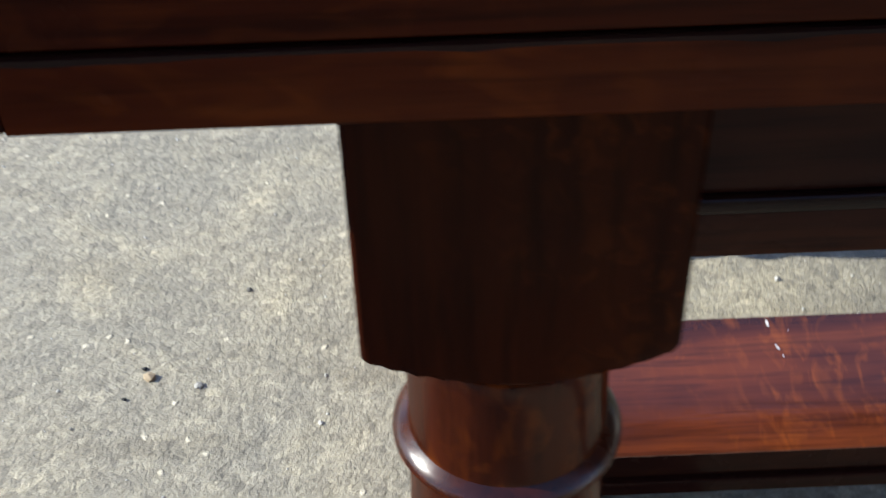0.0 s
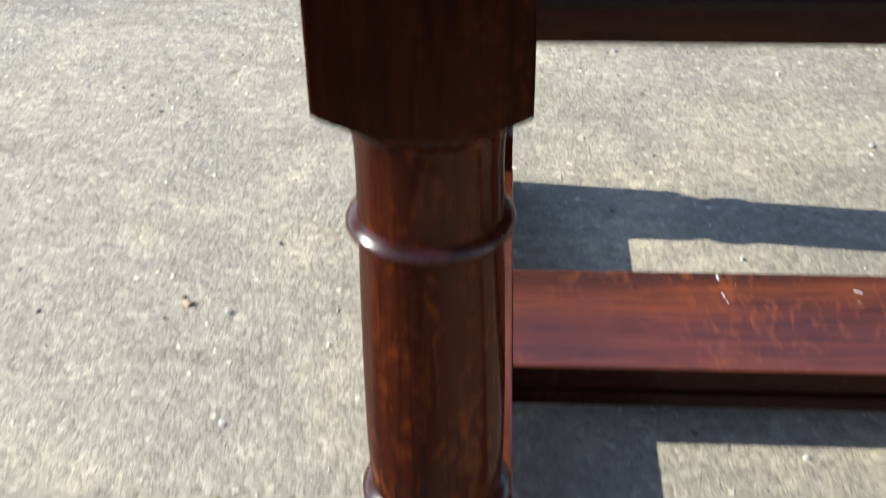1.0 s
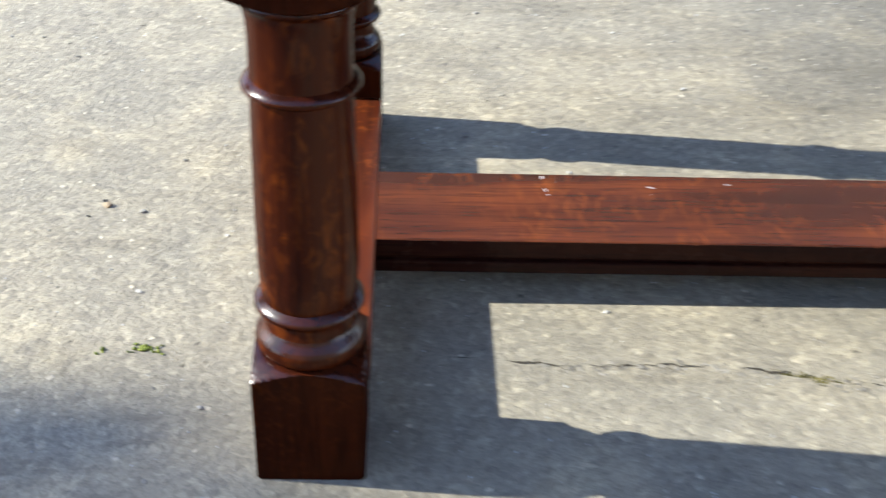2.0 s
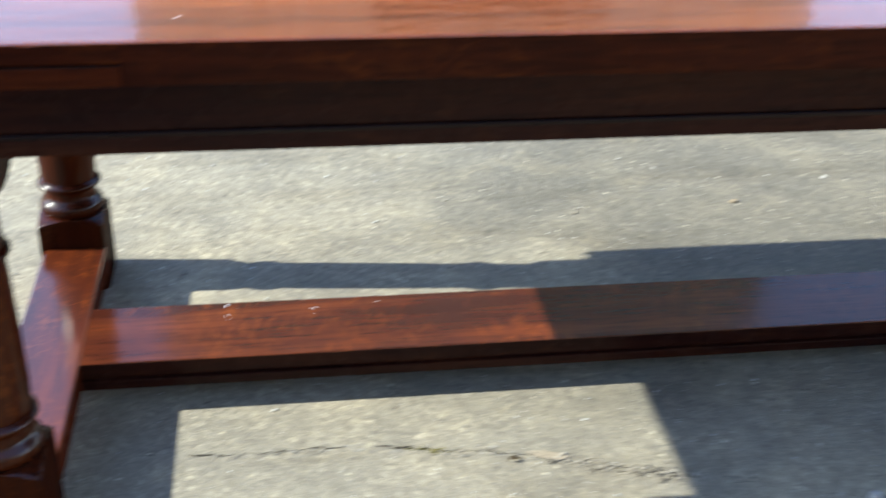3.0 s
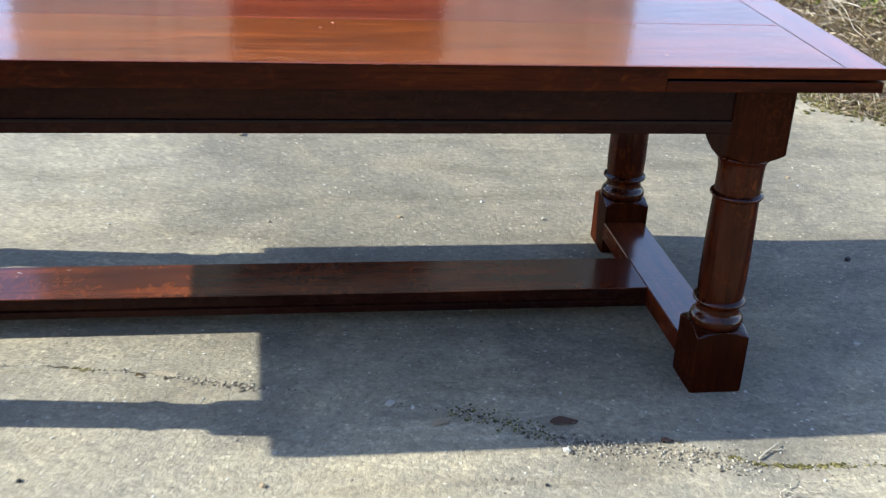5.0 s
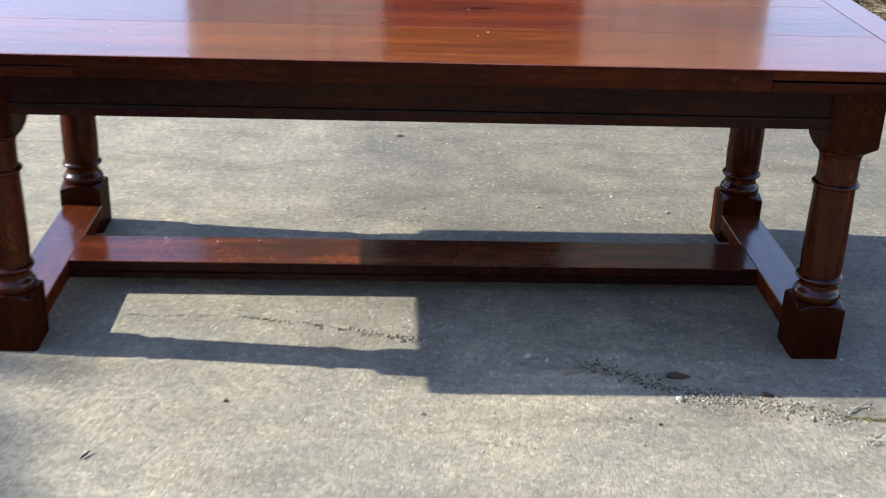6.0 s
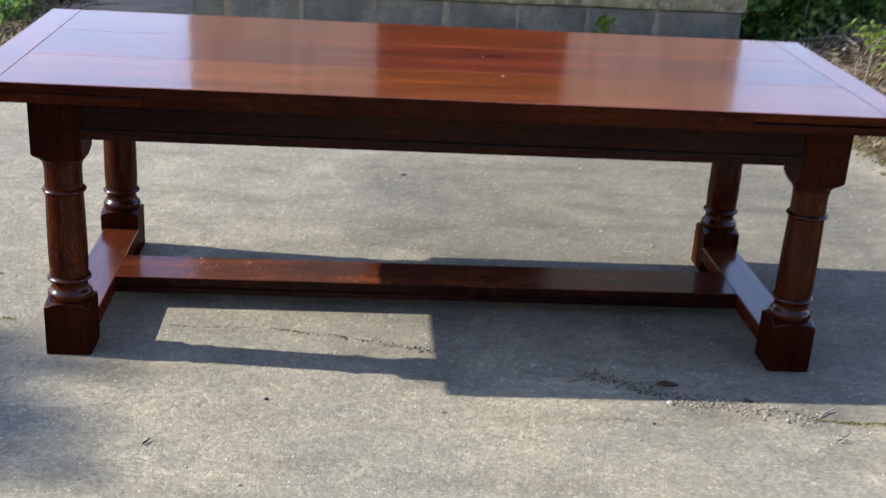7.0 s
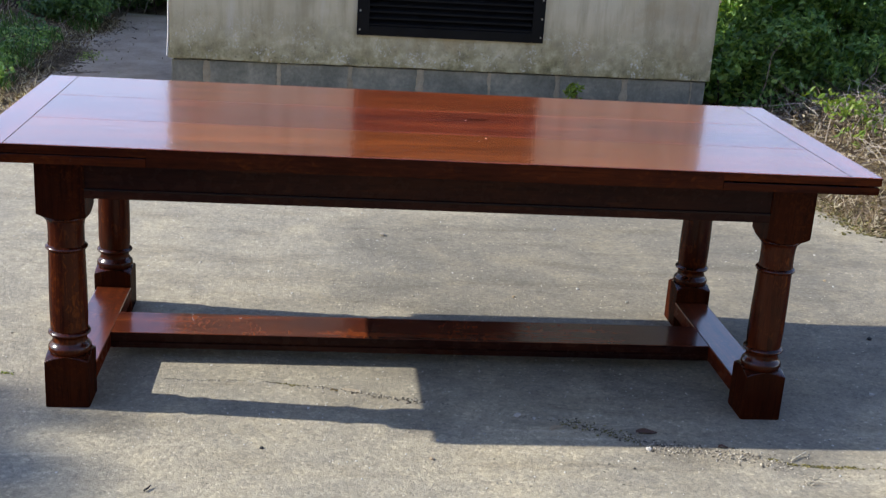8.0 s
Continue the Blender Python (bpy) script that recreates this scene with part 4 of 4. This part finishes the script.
tagged(part("dead_leaves", leaves_mesh("dead_leaves", sp, 0.024, 6, droop=0.0), LEAF_DRY, heap), kind="stuff")

n = 5200
sp = np.stack([rng.normal(0.0, 0.55, n), rng.normal(-0.5, 1.0, n), np.zeros(n)], 1)
sp = sp[(sp[:, 0] + 4.2 > 3.38) & (sp[:, 1] + 3.6 > 1.7)]
sp[:, 2] = [ground_height(4.2 + a, 3.6 + b) + 0.015 + 0.16 * rng.uniform(0, 1) * math.exp(-(a / 0.6) ** 2 - (b / 1.1) ** 2) for a, b, _ in sp]
tagged(part("dead_grass", leaves_mesh("dead_grass", sp, 0.085, 16, droop=0.0, fold=0.05, width=0.07), LEAF_DRY, heap), kind="stuff")

stems = thing("dry_stems", "grey-brown dry bare stems leaning out of the brash heap", "stems", (4.3, 3.75, 0.0))
bm = bmesh.new()
for k in range(26):
    x, y = rng.uniform(-0.55, 0.75), rng.uniform(-0.55, 0.6)
    z = ground_height(4.3 + x, 3.75 + y)
    a, t, ln = rng.uniform(0, 6.28), rng.normal(0.65, 0.3), rng.uniform(0.18, 0.42)
    top = Vector((x + math.cos(a) * math.cos(t) * ln, y + math.sin(a) * math.cos(t) * ln, z + abs(math.sin(t)) * ln))
    stick(bm, (x, y, z - 0.03), top, 0.0038, 0.0020, 5, 0.10, 3000 + k)
    for q in range(2):
        f = rng.uniform(0.4, 0.8)
        base = Vector((x, y, z - 0.03)).lerp(top, f)
        b = a + rng.normal(0, 0.9)
        stick(bm, base, base + Vector((math.cos(b) * 0.6, math.sin(b) * 0.6, 0.6)) * ln * 0.35, 0.0026, 0.0014, 4, 0.12, 3100 + 2 * k + q)
tagged(part("stem_tangle", bm, TWIG, stems), kind="stuff")

# litter and moss along the slab's broken edge
n = 2600
yy = rng.uniform(1.5, 5.0, n)
xx = np.array([edge_right(y) for y in yy]) + np.abs(rng.normal(0.0, 0.35, n)) - 0.06
sp = np.stack([xx, yy, [max(0.004, ground_height(a, b) + 0.006) for a, b in zip(xx, yy)]], 1)
tagged(part("leaf_litter", leaves_mesh("leaf_litter", sp, 0.022, 7, droop=0.0, fold=0.15), LEAF_DRY), "dry brown leaf litter along the slab edge", "leaf litter", kind="stuff")


def blobs(name, spots, sizes, seed, flat=0.5):
    """Many small uneven lumps: squashed octahedra, once cut."""
    rng2 = np.random.default_rng(seed)
    b = bmesh.new()
    bmesh.ops.create_icosphere(b, subdivisions=1, radius=1.0)
    bv = np.array([v.co[:] for v in b.verts])
    bf = np.array([[v.index for v in f.verts] for f in b.faces])
    b.free()
    V, F = [], []
    for k, (p, s) in enumerate(zip(spots, sizes)):
        q = bv * rng2.uniform(0.7, 1.3, (len(bv), 1)) * s * np.array([rng2.uniform(0.7, 1.3), rng2.uniform(0.7, 1.3), flat])
        a = rng2.uniform(0, 6.28)
        R = np.array([[math.cos(a), -math.sin(a), 0], [math.sin(a), math.cos(a), 0], [0, 0, 1]])
        V.append(q @ R.T + np.asarray(p))
        F.append(bf + k * len(bv))
    me = bpy.data.meshes.new(name)
    me.from_pydata(np.concatenate(V).tolist(), [], np.concatenate(F).tolist())
    return me


n = 1700
yy = rng.uniform(1.7, 3.1, n)
xx = np.array([edge_right(y) for y in yy]) + np.where(rng.uniform(0, 1, n) < 0.6, rng.normal(0.0, 0.05, n), rng.normal(0.16, 0.12, n))
tagged(part("moss", blobs("moss", np.stack([xx, yy, [max(0.001, ground_height(a, b)) for a, b in zip(xx, yy)]], 1), 0.003 + 0.010 * rng.uniform(0, 1, n) ** 2, 3, 0.6), MOSS), "yellow-green moss on the broken slab edge", "moss", kind="stuff")

n = 2600
yy = rng.uniform(1.6, 3.4, n)
xx = np.array([edge_right(y) for y in yy]) + np.abs(rng.normal(0.0, 0.28, n)) - 0.05
sp = np.stack([xx, yy, [max(0.005, ground_height(a, b) + 0.012) for a, b in zip(xx, yy)]], 1)
tagged(part("dead_grass", leaves_mesh("dead_grass", sp, 0.06, 46, droop=0.0, fold=0.05, width=0.08), LEAF_DRY), "matted dry yellow-brown grass along the slab edge", "dead grass", kind="stuff")

# grass verge on the left
n = 15000
yy = rng.uniform(2.6, 7.9, n)
xx = np.array([edge_left(max(y, 3.3)) - max(0.0, 3.3 - y) * 2.6 for y in yy]) - np.abs(rng.normal(0.0, 0.7, n)) - 0.12
keep = np.array([noise.noise(Vector((a * 3.1, b * 2.3, 7.0))) > 0.0 for a, b in zip(xx, yy)])     # in tufts
xx, yy = xx[keep], yy[keep]
sp = np.stack([xx, yy, [ground_height(a, b) - 0.005 for a, b in zip(xx, yy)]], 1)
tagged(part("grass", blades_mesh("grass", sp, 0.080, 8), GRASS), "rough green grass on the verge beside the path", "grass", kind="stuff")
n = 2200
yy = rng.uniform(3.0, 7.8, n)
xx = np.array([edge_left(max(y, 3.3)) - max(0.0, 3.3 - y) * 2.6 for y in yy]) - rng.normal(0.22, 0.30, n)
sp = np.stack([xx, yy, [max(0.004, ground_height(a, b) + 0.01) for a, b in zip(xx, yy)]], 1)
tagged(part("leaf_litter", leaves_mesh("leaf_litter", sp, 0.017, 9, droop=0.0, fold=0.12), LEAF_DRY), "dead brown leaves along the path edge", "leaf litter", kind="stuff")
sp, sz = [], []
for k in range(1300):
    y = rng.uniform(3.2, 7.9)
    s = 0.003 + 0.010 * rng.uniform() ** 3
    sp.append((edge_left(y) + rng.normal(-0.06, 0.11), y, max(0.004, ground_height(edge_left(y) - 0.05, y)) + 0.004))
    sz.append(s)
tagged(part("soil_crumbs", blobs("soil_crumbs", sp, sz, 41, 0.5), SOIL), "brown soil crumbs and debris along the path edge", "soil", kind="stuff")
n = 6500
yy = rng.uniform(3.0, 7.9, n)
xx = np.array([edge_left(max(y, 3.3)) - max(0.0, 3.3 - y) * 2.6 for y in yy]) - np.abs(rng.normal(0.0, 0.55, n)) + 0.05
sp = np.stack([xx, yy, [max(0.0, ground_height(a, b)) - 0.004 for a, b in zip(xx, yy)]], 1)
tagged(part("dead_grass", leaves_mesh("dead_grass", sp + np.array([0, 0, 0.008]), 0.06, 43, droop=0.0, fold=0.05, width=0.12), LEAF_DRY), "flattened dry brown grass thatch on the verge", "dead grass", kind="stuff")
rng3 = np.random.default_rng(44)
sp = np.stack([rng3.normal(-1.02, 0.055, 420), rng3.normal(5.86, 0.10, 420), np.full(420, 0.004)], 1)
tagged(part("moss", blobs("moss", sp, 0.004 + 0.010 * rng3.uniform(0, 1, 420) ** 2, 47, 0.5), MOSS_GREEN), "dull green moss cushion on the edge of the path", "moss", kind="stuff")
sp = np.stack([rng3.normal(-1.12, 0.06, 700), rng3.uniform(5.15, 6.15, 700), np.zeros(700)], 1)
sp[:, 2] = 0.004 + 0.03 * rng3.uniform(0, 1, 700) * np.exp(-((sp[:, 0] + 1.14) / 0.06) ** 2)
tagged(part("soil_bank", blobs("soil_bank", sp, 0.006 + 0.016 * rng3.uniform(0, 1, 700) ** 2, 48, 0.5), SOIL), "low crumbling bank of brown soil along the path", "soil", kind="stuff")
bm = bmesh.new()
for k in range(70):
    y = rng3.uniform(3.6, 7.4)
    x = edge_left(y) + rng3.normal(0.02, 0.13)
    a, ln = rng3.uniform(0, 3.14), rng3.uniform(0.04, 0.22)
    stick(bm, (x, y, max(0.006, ground_height(x, y) + 0.008)), (x + math.cos(a) * ln, y + math.sin(a) * ln, max(0.010, ground_height(x, y) + 0.012)), 0.004, 0.0015, 4, 0.1, 1200 + k)
tagged(part("twig_litter", bm, TWIG), "broken dry twigs scattered along the path edge", "twigs", kind="stuff")
scrub = thing("dead_scrub", "dark leafless bramble stems standing behind the verge", "scrub", (-2.6, 7.6, 0.0))
bm = bmesh.new()
for k in range(260):
    x, y = rng3.uniform(-1.2, 0.75), rng3.uniform(-0.7, 1.6)
    z = ground_height(-2.6 + x, 7.6 + y)
    a, t, ln = rng3.uniform(0, 6.28), rng3.normal(1.15, 0.35), rng3.uniform(0.25, 1.0)
    stick(bm, (x, y, z - 0.02), (x + math.cos(a) * math.cos(t) * ln, y + math.sin(a) * math.cos(t) * ln, z + abs(math.sin(t)) * ln), 0.006, 0.002, 4, 0.12, 2000 + k)
tagged(part("stem_tangle", bm, BARK, scrub), kind="stuff")
stalks = thing("dead_stalks", "pale dry stalks standing in the grass verge", "stalks", (-1.9, 5.4, 0.0))
bm = bmesh.new()
for k in range(190):
    x, y = rng.uniform(-0.9, 0.65), rng.uniform(-1.4, 2.2)
    z = ground_height(-1.9 + x, 5.4 + y)
    a, t, ln = rng.uniform(0, 6.28), rng.uniform(0.1, 1.4), rng.uniform(0.08, 0.30)
    stick(bm, (x, y, z), (x + math.cos(a) * math.cos(t) * ln, y + math.sin(a) * math.cos(t) * ln, z + math.sin(t) * ln), 0.0026, 0.0012, 4, 0.10, 900 + k)
tagged(part("stalk_tangle", bm, TWIG, stalks), kind="stuff")


# ---- a tree on the sun's side, whose shade falls across the yard ----
def tree(at, height, crown, clumps, per, seed):
    rng2 = np.random.default_rng(seed)
    base = thing("tree", "broad green tree at the side of the yard", "tree", at)
    bm = bmesh.new()
    stick(bm, (0, 0, -0.1), (0.1, 0.05, height * 0.75), 0.22, 0.09, 9, 0.02, seed)
    cs = []
    for k in range(clumps):
        v = rng2.uniform(-1, 1, 3)
        v /= max(0.6, float((np.abs(v) ** 5).sum()) ** 0.2)
        p = np.array([0, 0, height]) + v * np.array(crown) * rng2.uniform(0.8, 1.0)
        cs.append(p)
        if k % 3 == 0:
            stick(bm, (0.05, 0.03, height * rng2.uniform(0.45, 0.74)), tuple(p), 0.05, 0.012, 5, 0.06, seed + k)
    part("trunk", bm, BARK, base, "", 50)
    part("crown", leaves_mesh("crown", clump_spots(rng2, cs, per, 0.5), 0.14, seed), LEAF_DARK, base)
    return base


K = 7.2
tree((-0.8 + SUN.x / SUN.z * 6.0, 6.85 + SUN.y / SUN.z * 6.0, 0.0), 6.0, (1.3, 2.0, 1.3), 120, 300, 32)
tree((-2.70 + SUN.x / SUN.z * K, -2.25 + SUN.y / SUN.z * K, 0.0), K, (1.25, 2.45, 1.0), 230, 320, 31)

# ---- crack, gravel and small litter on the slab ----
CRACK = ((0.20, 0.215), (0.32, 0.202), (0.40, 0.199), (0.48, 0.202), (0.56, 0.203), (0.63, 0.192), (0.70, 0.172), (0.765, 0.170), (0.81, 0.152), (0.87, 0.138), (0.93, 0.114), (1.05, 0.080), (1.18, 0.035), (1.33, -0.006), (1.48, -0.045), (1.58, -0.093), (1.68, -0.165), (1.84, -0.195), (2.00, -0.247), (2.05, -0.278), (2.15, -0.291), (2.31, -0.296), (2.6, -0.33), (3.1, -0.40))


def crack_at(x):
    """Share of the crack's run at which it reaches x."""
    for i, (a, b) in enumerate(zip(CRACK, CRACK[1:])):
        if x <= b[0]:
            return (i + (x - a[0]) / (b[0] - a[0])) / (len(CRACK) - 1)
    return 1.0


def along_crack(f):
    """Place at share f of the crack's run."""
    k = f * (len(CRACK) - 1)
    i = min(int(k), len(CRACK) - 2)
    a, b = Vector(CRACK[i]), Vector(CRACK[i + 1])
    return a.lerp(b, k - i)


bm = bmesh.new()
prev = None
for k in range(700):
    f = k / 699
    p = along_crack(f)
    wob = noise.noise(Vector((p.x * 30.0, 0, 0))) * 0.007 + noise.noise(Vector((p.x * 90.0, 3, 0))) * 0.004
    open_part = 1.3 if 0.74 < p.x < 0.84 else 1.0 if p.x < 0.70 else 0.35 if p.x < 1.5 else 0.7 if p.x < 2.1 else 0.25
    wid = max(0.0, 0.0006 + 0.0026 * noise.noise(Vector((p.x * 17.0, 9, 0))) + 0.0012 * noise.noise(Vector((p.x * 120.0, 5, 0)))) * open_part
    y = p.y + wob
    row = [bm.verts.new((p.x, y - wid, 0.0012)), bm.verts.new((p.x, y + wid, 0.0012))]
    if prev:
        bm.faces.new((prev[0], row[0], row[1], prev[1]))
    prev = row
tagged(part("crack", bm, GAP), "dark jagged crack across the concrete slab", "crack", kind="structure")

rng = np.random.default_rng(21)


def strew(count, x0, x1, wide, small, large, shift=0.0, sink=0.35):
    """Places and sizes of bits lying along the crack between two distances."""
    spots, sizes = [], []
    for _ in range(count):
        p = along_crack(crack_at(rng.uniform(x0, x1)))
        q = small + (large - small) * rng.uniform() ** 2
        spots.append((p.x + rng.normal(0, 0.008), p.y + rng.normal(shift, wide), q * sink))
        sizes.append(q)
    return spots, sizes


sp, sz = [], []
for args in ((50, 0.62, 0.86, 0.005, 0.0012, 0.0035), (200, 0.86, 1.08, 0.009, 0.0010, 0.0042, -0.003), (60, 1.08, 1.5, 0.008, 0.001, 0.003), (420, 1.46, 1.80, 0.020, 0.001, 0.0042, -0.006), (620, 1.66, 2.04, 0.024, 0.0012, 0.0042, -0.018), (90, 2.0, 2.3, 0.03, 0.001, 0.003, -0.02)):
    a, b = strew(*args)
    sp += a
    sz += b
tagged(part("gravel", blobs("gravel", sp, sz, 22, 0.65), GRAVEL), "loose buff grit and gravel lying along the crack", "gravel", kind="stuff")
sp, sz = strew(90, 0.34, 0.90, 0.006, 0.002, 0.005, -0.004, 0.1)
tagged(part("concrete_crumbs", blobs("concrete_crumbs", sp, sz, 28, 0.25), CRUMB), "broken concrete crumbs along the lips of the crack", "concrete crumbs", kind="stuff")
sp, sz = [], []
for k in range(800):
    s = 0.0012 + 0.003 * rng.uniform() ** 3
    sp.append((rng.uniform(-1.2, 3.1), rng.uniform(-1.6, 3.6), s * 0.35))
    sz.append(s)
sp2, sz2 = [], []
for k in range(560):
    s = 0.0013 + 0.0035 * rng.uniform() ** 2
    sp2.append((rng.uniform(-1.0, 2.9), rng.uniform(-1.2, 3.2), s * 0.3))
    sz2.append(s)
for count, x0, x1, y0, y1, large in ((1500, -0.8, 1.5, -0.3, 1.6, 0.0014), (300, 0.7, 2.6, -0.6, 0.35, 0.0024)):
    for k in range(count):             # thicker where the paste is most worn
        s = 0.0007 + large * rng.uniform() ** 2
        sp2.append((rng.uniform(x0, x1), rng.uniform(y0, y1), s * 0.25))
        sz2.append(s)
tagged(part("stone_chips", blobs("stone_chips", sp2, sz2, 26, 0.6), WHITE), "tiny white stone chips in the worn concrete", "stone chips", kind="stuff")
tagged(part("grit", blobs("grit", sp, sz, 23, 0.4), STONE), "scattered pale and dark grit on the concrete", "grit", kind="stuff")
sp, sz = [], []
for args in ((150, 1.45, 1.66, 0.016, 0.002, 0.005, 0.0, 0.0), (60, 0.63, 0.70, 0.003, 0.0015, 0.0035, 0.0, 0.0), (190, 2.0, 2.24, 0.004, 0.002, 0.0055, 0.0, 0.0), (60, 2.2, 2.6, 0.005, 0.002, 0.004, 0.0, 0.0)):
    a, b = strew(*args)
    sp += a
    sz += b
tagged(part("moss", blobs("moss", sp, sz, 24, 0.5), MOSS), "small green moss tufts in the slab's crack", "moss", kind="stuff")

sp, sz = [], []
for cx, cy, n in ((-0.165, 0.222, 17), (-0.150, 0.217, 6), (-0.205, 0.215, 3)):
    for k in range(n):
        sp.append((cx + rng.normal(0, 0.008), cy + rng.normal(0, 0.005), 0.001))
        sz.append(rng.uniform(0.0018, 0.0036))
tagged(part("moss", blobs("moss", sp, sz, 25, 0.8), MOSS_GREEN), "small bright green moss tuft on the concrete", "moss", kind="stuff")


def pebble(x, y, s, mat, label, seed, flat=0.65):
    me = blobs("stone", [(0, 0, s * flat * 0.5)], [s], seed, flat)
    ob = part("stone", me, mat)
    ob.location = (x, y, 0)
    return tagged(ob, label, "stone", "loose stones on the concrete")


BUFF = plain("buff_stone", (0.40, 0.31, 0.20), 0.85)
COAL = plain("black_stone", (0.02, 0.02, 0.02), 0.7)
for k, (x, y, s, m, lab) in enumerate((
        (1.009, 1.701, 0.0135, GRAVEL, "small grey-buff stone lying on the concrete"), (-0.278, 0.550, 0.006, BUFF, "small buff stone on the concrete"), (1.466, 0.994, 0.008, BUFF, "small buff stone on the concrete"),
        (-0.284, 0.563, 0.0035, COAL, "small black stone on the concrete"), (-0.299, 0.520, 0.0035, COAL, "small black stone on the concrete"),
        (-0.458, 0.529, 0.0035, COAL, "small black stone on the concrete"),
        (1.672, -0.203, 0.009, WHITE, "small white stone beside the crack"), (2.696, 0.661, 0.010, COAL, "small black stone on the concrete"),
        (0.608, -0.225, 0.006, COAL, "small black stone on the concrete"), (1.330, -0.002, 0.009, WHITE, "small white stone beside the crack"), (1.377, -0.021, 0.008, WHITE, "small white stone beside the crack"), (1.603, -0.313, 0.005, COAL, "small black stone on the concrete"), (1.060, -0.275, 0.007, BUFF, "small buff stone on the concrete"), (2.493, 0.191, 0.008, WHITE, "small white stone lying on the concrete"),
        (1.728, 1.101, 0.005, WHITE, "small white stone lying on the concrete"), (1.091, 0.969, 0.0065, GRAVEL, "small white stone lying on the concrete"),
        (2.785, 1.286, 0.008, BUFF, "small buff stone on the concrete"), (1.887, 0.966, 0.008, WHITE, "small white stone lying on the concrete"))):
    pebble(x, y, s, m, lab, 60 + k)


def dead_leaf(x, y, s, turn, label, mat):
    bm = bmesh.new()
    rows = []
    for i in range(7):
        f = i / 6
        w = s * 0.22 * math.sin(math.pi * min(1.0, 0.08 + f * 0.9)) ** 0.8
        xx = (f - 0.5) * s
        z = 0.002 + 0.003 * math.sin(f * 5.0)
        rows.append([bm.verts.new((xx, -w, z + 0.003)), bm.verts.new((xx, 0, z)), bm.verts.new((xx, w, z + 0.004))])
    for a, b in zip(rows, rows[1:]):
        for j in range(2):
            bm.faces.new((a[j], b[j], b[j + 1], a[j + 1]))
    ob = part("dead_leaf", bm, mat, None, "", 60)
    ob.location, ob.rotation_euler = (x, y, 0.0), (0, 0, turn)
    return tagged(ob, label, "leaf", "dead leaves on the concrete")


LEAF_DRY_DARK = plain("rotten_leaf", (0.10, 0.052, 0.036), 0.75)
dead_leaf(1.690, -0.099, 0.062, 0.05, "curled dark brown dead leaf by the crack", LEAF_DRY_DARK)
dead_leaf(1.431, -0.083, 0.050, 0.6, "flat pale brown dead leaf by the crack", BUFF)
dead_leaf(0.801, 0.140, 0.022, 0.2, "tiny tan dead leaf by the crack", LEAF_DRY)
dead_leaf(1.889, -0.184, 0.030, 0.1, "small reddish-brown dead leaf by the crack", LEAF_DRY_DARK)
patch = bmesh.new()
bmesh.ops.create_circle(patch, cap_ends=True, segments=18, radius=1.0, matrix=Matrix.Translation((0.852, 0.146, 0.0022)) @ Matrix.Rotation(-0.35, 4, "Z") @ Matrix.Diagonal((0.026, 0.009, 1, 1)))
tagged(part("ochre_stain", worn(patch, 0.010, 70.0, 3), RUST), "ochre stain of dirt beside the crack", "stain", kind="structure")
pale = bmesh.new()
stick(pale, (2.058, -0.261, 0.004), (2.118, -0.214, 0.007), 0.0024, 0.0016, 6, 0.06, 61)
tagged(part("twig", pale, STRAW), "pale dry stalk lying beside the crack", "twig")
pale = bmesh.new()
stick(pale, (2.070, -0.240, 0.004), (2.120, -0.232, 0.005), 0.0018, 0.0012, 6, 0.1, 62)
tagged(part("twig", pale, STRAW), "short pale dry stalk lying beside the crack", "twig")
roots = bmesh.new()
for k in range(16):
    cx, cy, a = 2.085 + rng.normal(0, 0.03), -0.372 + rng.normal(0, 0.014), rng.uniform(0, 6.28)
    ln = rng.uniform(0.02, 0.05)
    stick(roots, (cx, cy, 0.003), (cx + math.cos(a) * ln, cy + math.sin(a) * ln * 0.6, rng.uniform(0.003, 0.010)), 0.0009, 0.0006, 5, 0.25, 70 + k)
tagged(part("root_wisp", roots, STRAW), "small tangle of pale dry rootlets on the concrete", "rootlets", kind="stuff")
tw = bmesh.new()
stick(tw, (0.336, -0.462, 0.004), (0.349, -0.440, 0.006), 0.003, 0.0015, 5, 0.1, 5)
tagged(part("twig", tw, COAL), "short dark twig lying on the concrete", "twig")
